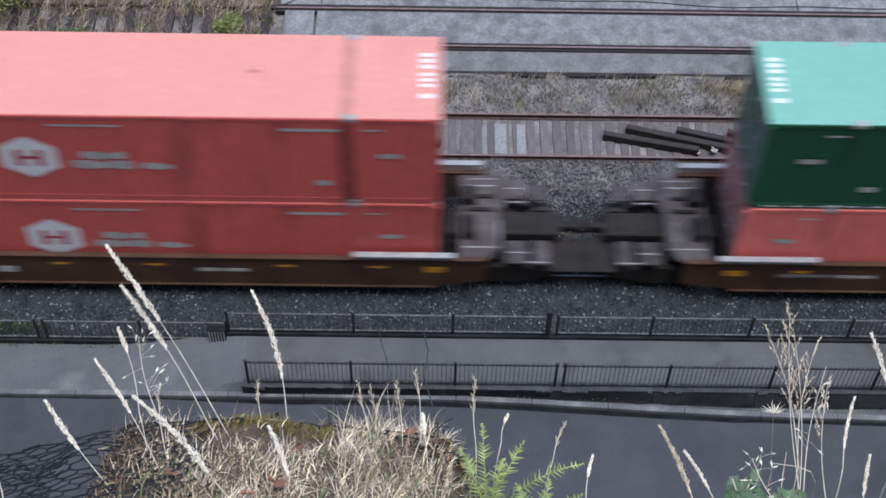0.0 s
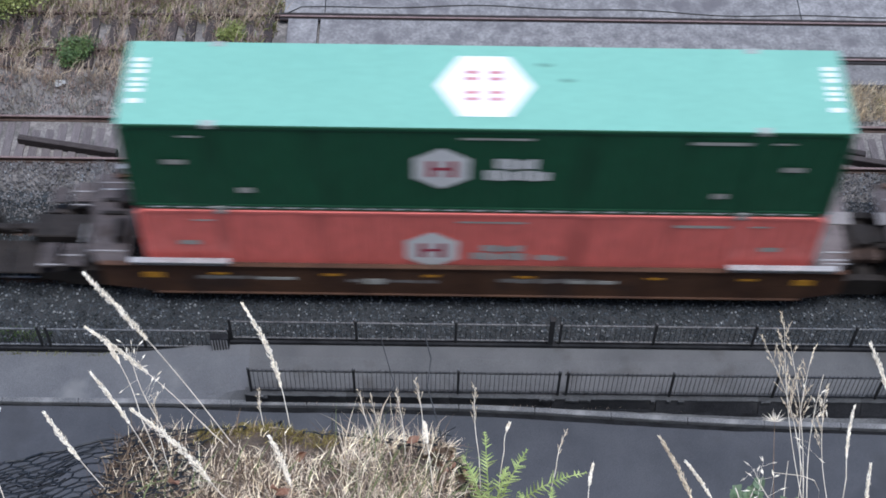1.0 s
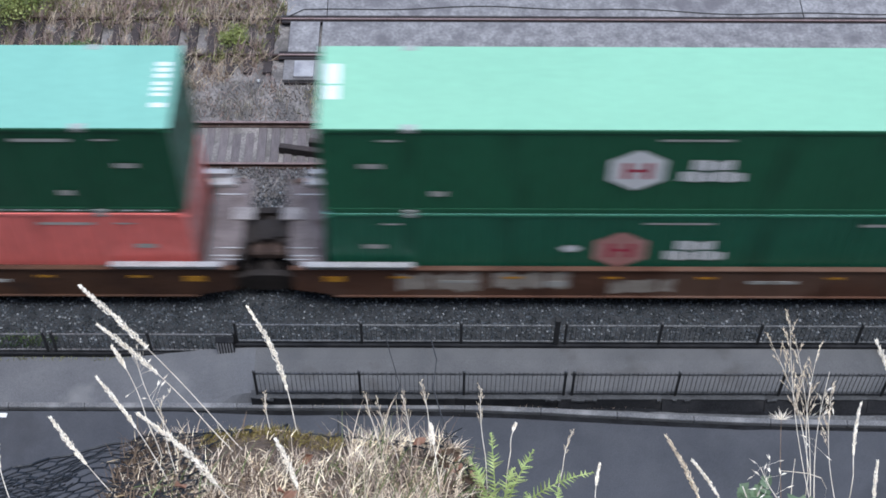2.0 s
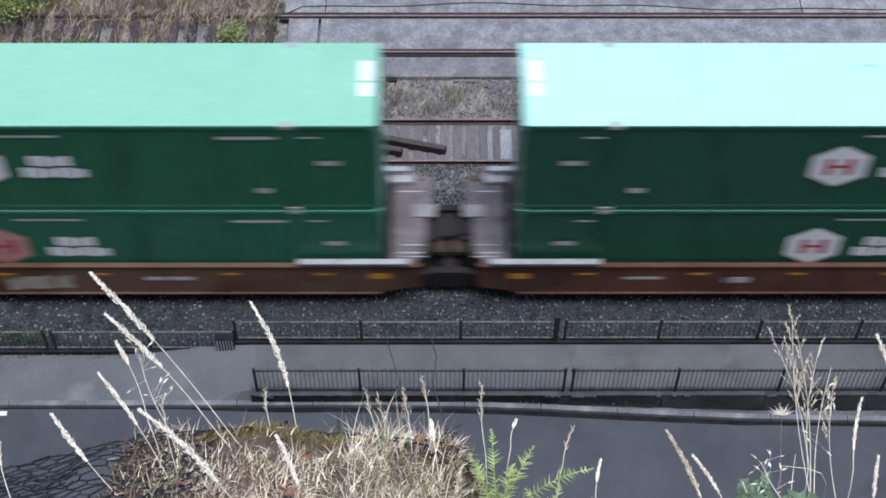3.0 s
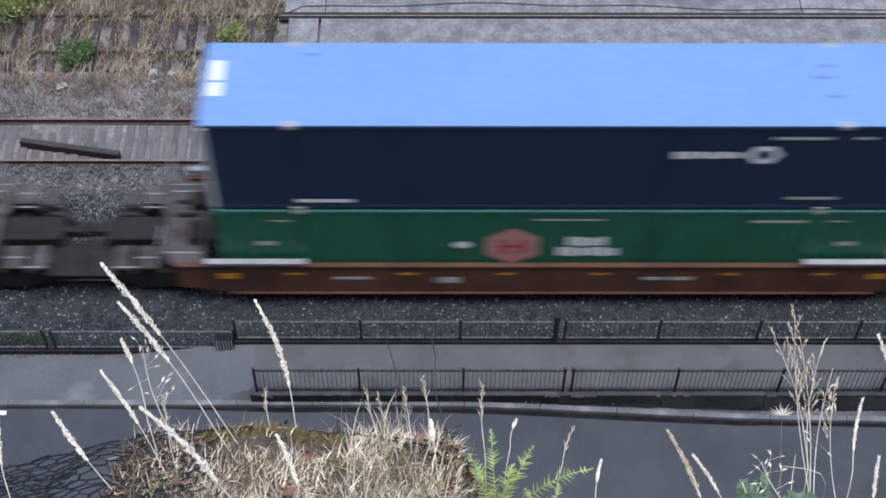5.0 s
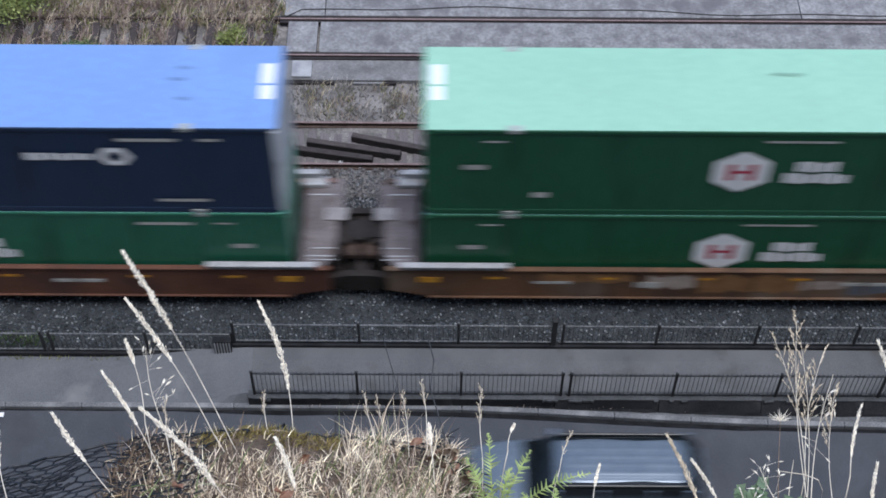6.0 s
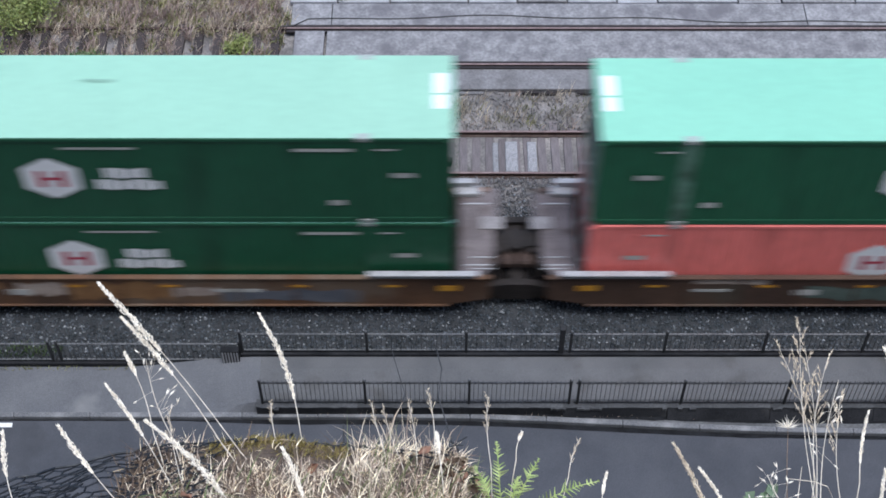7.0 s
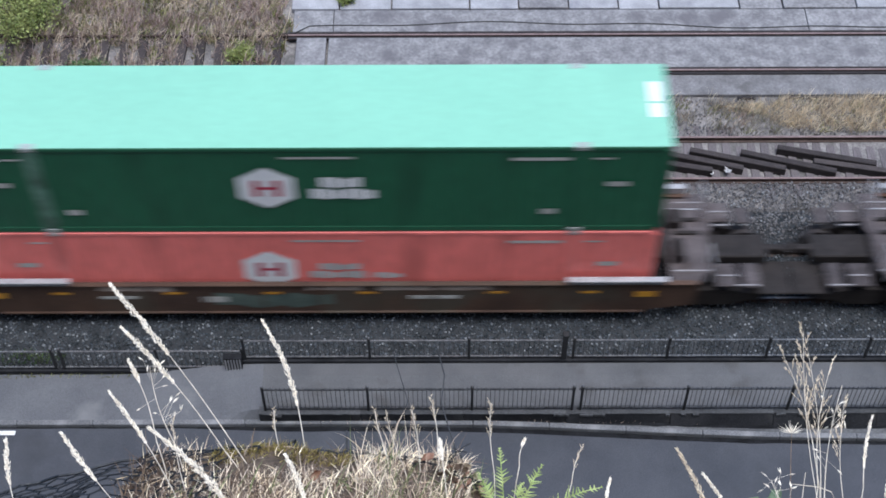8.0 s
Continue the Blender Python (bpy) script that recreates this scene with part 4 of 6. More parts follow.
        bx(bm, 0.2, gap - (0.25 if gap == CHAINED else 0.55), -0.36, 0.36, 0.72, 1.0, 0.03)
        bx(bm, d1 - 0.25, d1 + 0.06, -1.0, 1.0, 0.8, 1.15, 0.03)
        part("centre_sill", bm, M_TRUCK, u)
        if gap == CHAINED:
            bm = bmesh.new()
            rod(bm, (s * (HALF + gap - 0.02 * s), 0, 0.74 if s > 0 else 0.92), (s * (HALF + gap - 0.02 * s), 0, 0.9 if s > 0 else 1.06), 0.33, 16)
            bx(bm, gap - 0.5, gap, -0.24, 0.24, *((0.76, 0.9) if s > 0 else (0.93, 1.06)))
            part("joint", bm, M_TRUCK, u, "dark articulated joint")
        else:
            bm = bmesh.new()
            bx(bm, gap - 0.6, gap - 0.12, -0.09, 0.09, 0.78, 0.96, 0.02)
            bx(bm, gap - 0.2, gap + 0.04, -0.16 if s > 0 else -0.02, 0.02 if s > 0 else 0.16, 0.74, 1.0, 0.03)
            part("coupler", bm, M_TRUCK, u)
            bm = bmesh.new()
            bx(bm, 2.36, 2.75, -1.24, -0.5, 0.86, 0.92, 0.01)
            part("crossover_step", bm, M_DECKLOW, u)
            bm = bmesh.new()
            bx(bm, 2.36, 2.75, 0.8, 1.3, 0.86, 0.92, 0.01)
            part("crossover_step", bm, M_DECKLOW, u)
            bm = bmesh.new()
            rod(bm, (s * (HALF + 0.75), -0.75, 1.4), (s * (HALF + 0.75), -0.2, 1.4), 0.16, 12)
            part("brake_cylinder", bm, M_TRUCK, u, "dark brake cylinder")
            bm = bmesh.new()
            bx(bm, 0.55, 0.95, 0.35, 0.8, 1.22, 1.5, 0.03)
            part("valve_box", bm, M_TRUCK, u, "dark valve box")
            for y in (-1.3, 1.3):
                bm = bmesh.new()
                rod(bm, (s * (HALF + 1.45), y, 1.2), (s * (HALF + 1.45), y, 2.0), 0.018)
                rod(bm, (s * (HALF + 1.45), y, 1.96), (s * (HALF + 1.45), y * 0.55, 1.96), 0.018)
                rod(bm, (s * (HALF + 1.45), y * 0.55, 1.2), (s * (HALF + 1.45), y * 0.55, 1.96), 0.018)
                part("grab_iron", bm, M_CAP, u)
        if carries:
            build_truck(u, s * (HALF + (gap if gap == CHAINED else 1.75)))
    return u


# The stacks from the head of the shown part to its tail. first: the stack's head end behind that of the second stack.
TRAIN = [
    dict(off=-7.17 - 16.15, sill="brown", ends=((COUPLED, True), (COUPLED, True)),
         low=dict(colour="red", label="red corrugated container with faded white badge, set in the well", logo="wide", deep_ribs=True),
         top=dict(colour="red", label="red container with salmon roof and white badge, stacked on another", logo="wide", deep_ribs=True, soot=True, scuffs=((3.9, 0.1, 0.3), (-3.2, 0.3, 1.2)))),
    dict(off=0.0, sill="brown", patches=((-6.9, -5.3, 0.72, 0.9, M_SCRAWL), (-3.2, -1.0, 0.66, 0.8, M_SCRAWL), (0.5, 3.1, 0.7, 0.92, M_SCRAWL)), ends=((COUPLED, True), (CHAINED, True)),
         low=dict(colour="brick", label="brick-red corrugated container with white badge, set in the well", logo="wide", deep_ribs=True),
         top=dict(colour="green", label="dark green container with a white hexagon on its mint roof", logo="plain", roof_logo=True, dashes=True, scuffs=((1.35, 0.68, 0.4), (1.85, 0.2, 0.35)))),
    dict(off=19.37, sill="pale", patches=((-6.4, -4.4, 0.3, 1.24, M_BEIGE), (-4.1, -2.2, 0.45, 1.25, M_BEIGE), (-1.2, 0.4, 0.3, 0.95, M_BEIGE)), ends=((CHAINED, False), (CHAINED, True)),
         low=dict(colour="leaf", label="green corrugated container with a faded pink badge, set in the well", logo="red", deep_ribs=True, dashes=True),
         top=dict(colour="mint", label="dark green container with a mint roof, stacked on a ribbed one", logo="plain", numbers="blocks")),
    dict(off=38.74, sill="rust", patches=((3.3, 5.1, 0.9, 1.24, M_TAN), (1.6, 4.6, 0.62, 0.76, M_SCRAWL)), ends=((CHAINED, False), (COUPLED, True)),
         low=dict(colour="pine", label="dark green container with white badge, set in a rusty well", logo="plain"),
         top=dict(colour="aqua", label="dark green container with a very pale aqua roof", logo="plain", numbers="blocks", scuffs=((-0.3, 0.55, 0.42),))),
    dict(off=62.05, sill="rust", ends=((COUPLED, True), (CHAINED, True)),
         low=dict(colour="leaf", label="green corrugated container with a faded pink badge under a navy one", logo="red", deep_ribs=True),
         top=dict(colour="navy", label="navy container with a light blue roof and pale doors", numbers="blocks", pale_post=True, door_label="pale grey door", scuffs=((5.9, 0.55, 0.35), (5.75, 0.2, 0.45), (5.95, -0.4, 0.35), (-5.7, 0.9, 0.3)))),
    dict(off=81.42, sill="paint", patches=((-1.3, 1.15, 0.32, 1.22, M_TAN), (2.4, 5.8, 0.28, 0.9, M_SLATE), (1.2, 2.3, 0.5, 0.95, M_CREAM), (-2.6, -1.4, 0.5, 1.15, M_CREAM), (-5.2, -3.0, 0.75, 1.2, M_TAN)), ends=((CHAINED, False), (CHAINED, True)),
         low=dict(colour="green", label="dark green container with white badge, set in a paint-daubed well", logo="plain"),
         top=dict(colour="pale_mint", label="dark green container with a pale mint roof and white badge", logo="plain", numbers="blocks", scuffs=((0.05, 0.45, 0.85),))),
    dict(off=100.79, sill="teal", sag=0.085, patches=((-2.6, 0.3, 0.35, 1.0, M_TEAL), (-5.4, -3.6, 1.02, 1.25, M_CREAM), (1.4, 4.2, 1.05, 1.25, M_CREAM), (-0.3, 1.0, 1.05, 1.25, M_CREAM)), ends=((CHAINED, False), (COUPLED, True)),
         low=dict(colour="coral", label="coral-red corrugated container with white badge under a green one", logo="wide", deep_ribs=True),
         top=dict(colour="bright_mint", light_post=True, label="dark green container with a bright mint roof, on a red one", logo="plain", numbers="blocks")),
    dict(off=124.11, sill="brown", ends=((COUPLED, True), (COUPLED, True))),
]
rolling = []
for stack in TRAIN:
    unit = build_well_unit(stack["sill"], stack["ends"], patches=stack.get("patches", ()), sag=stack.get("sag", 0.0), label="long %s container well car on the main track" % {
        "brown": "brown", "pale": "brown and pale patched", "rust": "rust-red", "paint": "paint-daubed brown", "teal": "stained dark brown"}[stack["sill"]])
    rolling.append((unit, stack["off"] + HALF, 0.0))
    for key, z in (("low", FLOOR_Z), ("top", FLOOR_Z + HIGH_C + 0.02)):
        if key in stack:
            rolling.append((build_container(group="containers on the train", **stack[key]), stack["off"] + HALF, z - stack.get("sag", 0.0)))


# ---- weeds of the railyard ----
M_DRY = surf("dry_grass", (0.53, 0.43, 0.33), (0.72, 0.60, 0.47), 2.0, 0.8, bump=0, island=0.5, grain=0.1)
M_STRAW = surf("straw_grass", (0.68, 0.56, 0.40), (0.82, 0.70, 0.53), 2.0, 0.8, bump=0, island=0.35, grain=0.1)
M_GREY = surf("greyed_grass", (0.34, 0.31, 0.265), (0.48, 0.44, 0.375), 2.0, 0.85, bump=0, island=0.4, grain=0.1)
M_PINK = surf("pinkish_weed", (0.40, 0.29, 0.26), (0.56, 0.44, 0.40), 2.0, 0.85, bump=0, island=0.4, grain=0.1)
M_OLIVE = surf("olive_weed", (0.19, 0.205, 0.08), (0.34, 0.33, 0.145), 2.0, 0.8, bump=0, island=0.5, grain=0.1)
M_BROWN = surf("brown_weed", (0.35, 0.26, 0.22), (0.53, 0.41, 0.345), 2.0, 0.85, bump=0, island=0.5, grain=0.1)
M_LEAF = surf("bush_leaf", (0.12, 0.155, 0.035), (0.27, 0.29, 0.09), 2.0, 0.6, bump=0, island=0.5, grain=0.1)
M_LEAFDARK = surf("dark_bush_leaf", (0.05, 0.095, 0.03), (0.13, 0.19, 0.06), 2.0, 0.6, bump=0, island=0.5, grain=0.1)
M_MAT = surf("matted_weed", (0.42, 0.34, 0.28), (0.60, 0.50, 0.42), 2.0, 0.85, bump=0, island=0.4, grain=0.1)
M_STEM = surf("dry_stem", (0.14, 0.09, 0.06), (0.22, 0.15, 0.1), 6.0, 0.8, bump=0.2)


def blades(roots, length, width, lean, rng, up=(0, 0, 1), bend=0.5, segs=3):
    """Vertices and faces of many bent, tapering blades. roots: n x 3."""
    n = len(roots)
    az = rng.uniform(0, 2 * np.pi, n)
    tilt = np.abs(rng.normal(0, lean, n))
    u = np.array(up, float)
    u /= np.linalg.norm(u)
    d = np.stack([np.cos(az) * np.sin(tilt), np.sin(az) * np.sin(tilt), np.cos(tilt)], -1) + (u - np.array([0, 0, 1]))
    d /= np.linalg.norm(d, axis=1, keepdims=True)
    ln = length * rng.uniform(0.5, 1.3, n)
    side = np.stack([-np.sin(az + 1.2), np.cos(az + 1.2), np.zeros(n)], -1)
    drop = np.stack([np.cos(az), np.sin(az), -0.6 * np.ones(n)], -1) * (bend * ln * rng.uniform(0.2, 1.0, n))[:, None]
    vs = []
    for k in range(segs + 1):
        s = k / segs
        c = roots + d * (ln * s)[:, None] + drop * s * s
        if k < segs:
            w = side * (width * (1 - 0.65 * s) * 0.5)
            vs += [c - w, c + w]
        else:
            vs.append(c)
    per = 2 * segs + 1
    verts = np.stack(vs, 1).reshape(-1, 3)
    one = [(2 * k, 2 * k + 1, 2 * k + 3, 2 * k + 2) for k in range(segs - 1)] + [(2 * segs - 2, 2 * segs - 1, 2 * segs)]
    faces = [tuple(i * per + a for a in f) for i in range(n) for f in one]
    return verts.tolist(), faces


def weeds(name, label, n, area, z, length, width, material, seed, lean=0.38, clump=0.75, where=None):
    rng = np.random.default_rng(seed)
    x0, x1, y0, y1 = area
    c = max(6, int(n / 14))
    cx, cy = rng.uniform(x0, x1, c), rng.uniform(y0, y1, c)
    k = rng.integers(0, c, n)
    x, y = cx[k] + rng.normal(0, 0.11, n), cy[k] + rng.normal(0, 0.11, n)
    loose = rng.random(n) > clump
    x[loose], y[loose] = rng.uniform(x0, x1, loose.sum()), rng.uniform(y0, y1, loose.sum())
    keep = (x > x0) & (x < x1) & (y > y0) & (y < y1)
    if where is not None:
        keep &= np.array([where(a, b) for a, b in zip(x, y)])
    roots = np.stack([x, y, np.full(n, z)], -1)[keep]
    v, f = blades(roots, length, width, lean, rng)
    return tagged(raw(name, v, f, material), label, "weeds", "", "stuff")


def ragged(x, y):
    if -0.62 < y - 9.245 < 0.5 and noise.noise((x * 2.1, y * 2.1, 17)) < -0.12:
        return False
    along = (x + 4.9) / 0.56
    if 8.6 < y < 9.8 and abs(along - round(along)) < 0.27 and noise.noise((x * 9, y * 9, 3)) < 0.22:
        return False
    return x < -4.75 + 0.7 * noise.noise((0, y * 1.2, 7)) - (max(0, 8.4 - y) * 1.6)


weeds("brown_weeds", "tangled brown dead weeds over the buried rails", 9000, (-17, -4.0, 7.0, 15), -0.12, 0.30, 0.034, M_BROWN, 11, where=ragged)
weeds("dry_weeds", "tall dry beige grass over the buried rails", 13500, (-17, -4.0, 7.2, 15), -0.12, 0.52, 0.03, M_DRY, 12, clump=0.92, where=ragged)
weeds("olive_weeds", "olive green weeds among the dry grass", 9500, (-17, -4.0, 8.2, 15), -0.12, 0.34, 0.06, M_OLIVE, 13, clump=0.9, where=ragged)
weeds("verge_grass", "sparse dry tufts between the siding and the paving", 3600, (-12, 15, 6.05, 7.45), -0.13, 0.33, 0.026, M_GREY, 14, lean=0.25, clump=0.88)
weeds("verge_weeds", "short brown weeds along the siding", 1200, (-15, 15, 5.98, 7.45), -0.13, 0.24, 0.03, M_BROWN, 15, clump=0.75)
weeds("verge_green", "scattered olive tufts between the siding and the paving", 1100, (-4, 15, 6.1, 7.4), -0.13, 0.24, 0.03, M_OLIVE, 28, lean=0.25, clump=0.93)
weeds("verge_straw", "bright dry stalks along the edge of the paving", 700, (-4, 15, 6.3, 7.5), -0.13, 0.42, 0.02, M_STRAW, 29, lean=0.2, clump=0.9)
weeds("straw_strip", "thick straw-coloured grass along the siding", 13000, (7.6, 22, 6.2, 7.5), -0.13, 0.34, 0.022, M_STRAW, 16, lean=0.35,
      where=lambda x, y: noise.noise((x * 1.4, y * 1.4, 3)) > -0.25 - (x - 9.5) * 0.12 and y > 6.9 - (x - 8.2) * 0.35 + 0.3 * noise.noise((x, 0, 1)))
weeds("fence_weeds", "low green weeds behind the trackside fence", 1500, (-16, -9.4, -1.4, -1.0), -0.28, 0.15, 0.03, M_LEAFDARK, 17)
weeds("footing_weeds", "thin dry weeds along the fence footing", 500, (-15, -7.5, -1.68, -1.56), -0.45, 0.12, 0.02, M_OLIVE, 18)
weeds("wall_moss_weeds", "thin dry weeds along the retaining wall", 500, (-4, 15, -3.0, -2.93), -0.46, 0.10, 0.02, M_BROWN, 19)


weeds("rusty_weeds", "short pinkish-brown dead weeds at the end of the paving", 2200, (-15, -4.6, 6.0, 8.5), -0.13, 0.17, 0.028, M_PINK, 20, clump=0.6)


weeds("tall_pink_weeds", "tall pinkish dead stalks over the buried rails", 2600, (-13, -4.6, 8.3, 12.5), -0.12, 0.55, 0.04, M_PINK, 30, lean=0.16, clump=0.95, where=ragged)
weeds("low_dry_weeds", "short matted beige weeds between the rotten ties", 8000, (-15, -4.7, 8.3, 11.5), -0.11, 0.16, 0.03, M_MAT, 27, clump=0.6, lean=0.6, where=ragged)


def build_bush(x, y, radius, height, seed, label, leaf=M_LEAF):
    rng = np.random.default_rng(seed)
    b = thing("bush", label, "bush", "", pose(x, y, -0.15))
    tips = []
    for k in range(9):
        a, s = rng.uniform(0, 6.28), rng.uniform(0.3, 0.85)
        tip = Vector((radius * s * math.cos(a), radius * s * math.sin(a), height * rng.uniform(0.5, 0.9)))
        bm = bmesh.new()
        mid = tip * 0.5 + Vector((0, 0, 0.12 * height))
        rod(bm, (0, 0, 0), mid, 0.018, 5, 0.012)
        rod(bm, mid, tip, 0.012, 5, 0.005)
        part("branch", bm, M_STEM, b)
        tips += [mid, tip, (mid + tip) / 2]
    n = int(4200 * radius)
    c = np.array([tips[i] for i in rng.integers(0, len(tips), n)]) + rng.normal(0, 0.2, (n, 3)) * [radius, radius, height * 0.6]
    c[:, 2] = np.maximum(c[:, 2], 0.03)
    s = rng.uniform(0.02, 0.075, n) * rng.uniform(0.6, 1.0, n)
    nrm = rng.normal(0, 0.6, (n, 3)) + [0, -0.2, 0.9]
    nrm /= np.linalg.norm(nrm, axis=1, keepdims=True)
    t = np.cross(nrm, rng.normal(0, 1, (n, 3)))
    t /= np.linalg.norm(t, axis=1, keepdims=True)
    w = np.cross(nrm, t)
    v = np.stack([c - t * s[:, None], c + w * s[:, None] * 0.45, c + t * s[:, None] + nrm * s[:, None] * -0.2, c - w * s[:, None] * 0.45], 1).reshape(-1, 3)
    leaves = raw("leaves", v.tolist(), [(4 * i, 4 * i + 1, 4 * i + 2, 4 * i + 3) for i in range(n)], leaf, b)
    leaves["kind"] = "stuff"


build_bush(-12.3, 10.6, 1.5, 1.3, 21, "spreading green bush among the dry weeds")
build_bush(-13.6, 12.4, 1.7, 1.5, 22, "tall green bush at the edge of the yard")
build_bush(-10.25, 8.25, 0.62, 0.6, 23, "small green bush over the buried rail", M_LEAFDARK)
build_bush(-13.4, 8.6, 0.8, 0.7, 24, "low green bush beside the buried rail")
build_bush(-5.9, 9.0, 0.42, 0.5, 25, "thin green sapling at the end of the paving")
build_bush(-3.0, 11.5, 0.3, 0.4, 26, "small green weed growing through the paving")


def build_litter():
    rng = random.Random(8)
    for x, y, z, s in ((-10.56, 7.19, -0.1, 0.2), (-8.06, 7.7, -0.1, 0.2), (-7.5, 7.67, -0.1, 0.19), (-5.1, 7.53, -0.1, 0.08), (-2.59, 4.49, -0.12, 0.09),
                       (7.65, 4.7, -0.1, 0.15), (7.2, 4.63, -0.1, 0.09), (-8.0, 7.35, -0.1, 0.1), (-7.0, 8.2, -0.1, 0.06), (12.0, 4.66, -0.1, 0.12)):
        # a crumpled sheet: a small folded grid with uneven edges
        bm = bmesh.new()
        g = [[bm.verts.new((s * (0.34 * i + 0.12 * rng.uniform(-1, 1)), s * (0.30 * j + 0.12 * rng.uniform(-1, 1)), s * rng.uniform(0, 0.6))) for i in range(-2, 3)] for j in range(-2, 3)]
        for j in range(4):
            for i in range(4):
                if (i in (0, 3)) and (j in (0, 3)) and rng.random() < 0.5:
                    continue
                bm.faces.new((g[j][i], g[j][i + 1], g[j + 1][i + 1], g[j + 1][i]))
        for v in [v for v in bm.verts if not v.link_faces]:
            bm.verts.remove(v)
        bmesh.ops.solidify(bm, geom=bm.faces[:], thickness=0.004)
        ob = part("litter", bm, M_RUBBISH, None, at=pose(x, y, z + 0.035, 0, 0, rng.uniform(0, 180)))
        tagged(ob, "crumpled white scrap lying on the gravel", "litter", "white litter")


build_litter()


# ---- the mound, netting and grasses at the edge of the hill ----
M_SOIL = surf("mound_soil", (0.07, 0.05, 0.038), (0.15, 0.11, 0.08), 14.0, 0.95, bump=0.8, bump_scale=80)
M_THATCH = surf("dead_thatch", (0.52, 0.39, 0.28), (0.86, 0.73, 0.57), 9.0, 0.75, bump=0, island=0.85, grain=0.1)
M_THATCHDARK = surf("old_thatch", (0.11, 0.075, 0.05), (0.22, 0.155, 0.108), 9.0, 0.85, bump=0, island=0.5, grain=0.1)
M_TANSTEM = surf("tan_straw", (0.44, 0.29, 0.17), (0.66, 0.50, 0.33), 9.0, 0.75, bump=0, island=0.6, grain=0.1)
M_GREENBLADE = surf("green_blade", (0.13, 0.17, 0.06), (0.24, 0.27, 0.12), 9.0, 0.6, bump=0, island=0.4, grain=0.1)
M_MOSS = surf("moss", (0.15, 0.12, 0.04), (0.26, 0.205, 0.075), 30.0, 0.95, bump=0.6, bump_scale=160)
M_SEED = surf("seed_head", (0.80, 0.71, 0.57), (0.93, 0.86, 0.74), 60.0, 0.75, bump=0, island=0.3, grain=0.1)
M_PANICLE = surf("panicle", (0.52, 0.42, 0.30), (0.72, 0.61, 0.46), 60.0, 0.75, bump=0, island=0.35, grain=0.1)
M_STALK = surf("grass_stalk", (0.66, 0.57, 0.45), (0.82, 0.74, 0.62), 30.0, 0.7, bump=0, grain=0.1)
M_FERN = surf("fern_green", (0.20, 0.27, 0.075), (0.38, 0.45, 0.16), 30.0, 0.55, bump=0, island=0.25, grain=0.1)
M_BRAMBLE = surf("bramble_leaf", (0.08, 0.14, 0.07), (0.16, 0.23, 0.13), 30.0, 0.55, bump=0, island=0.3, grain=0.1)
M_MOSSTUFT = surf("moss_tuft", (0.19, 0.15, 0.048), (0.36, 0.28, 0.10), 20.0, 0.9, bump=0, island=0.6, grain=0.1)
M_BITS = surf("straw_bits", (0.44, 0.31, 0.22), (0.80, 0.68, 0.55), 60.0, 0.7, bump=0, island=0.95, grain=0.1)
M_WIRE = surf("netting_wire", (0.013, 0.016, 0.021), (0.028, 0.032, 0.04), 40.0, 0.5, metal=0.3, bump=0.1)
M_DEADLEAF = surf("dead_leaf", (0.42, 0.22, 0.14), (0.55, 0.33, 0.24), 30.0, 0.7, bump=0.1, grain=0.1)


def bump01(v, lo, hi, soft):
    a = min(max((v - lo) / soft, 0), 1)
    b = min(max((hi - v) / soft, 0), 1)
    return (a * a * (3 - 2 * a)) * (b * b * (3 - 2 * b))


def mound_z(x, y):
    top = 26.55 - 0.10 * max(0, x + 0.2) - 0.25 * max(0, -0.62 - x) + 0.55 * max(0, -19.6 - y)
    top += 0.035 * bump01(x, -0.80, -0.05, 0.3)
    behind = 0.9 * max(0.0, -20.05 - y) ** 1.3
    k = bump01(x, -0.92 + behind, 5.0, 0.22) * bump01(x, -5.0, 0.34 - behind, 0.34) * bump01(y, -50, -19.36, 0.25) * bump01(y, -20.7, 0, 0.5)
    hill = hill_height(x, y) - 0.03 - 0.15 * (1 - min(1.0, k * 7))
    z = hill + max(0.0, top - hill) * k + k * (0.025 * noise.noise((x * 9, y * 9, 1)) + 0.012 * noise.noise((x * 25, y * 25, 2)))
    return z


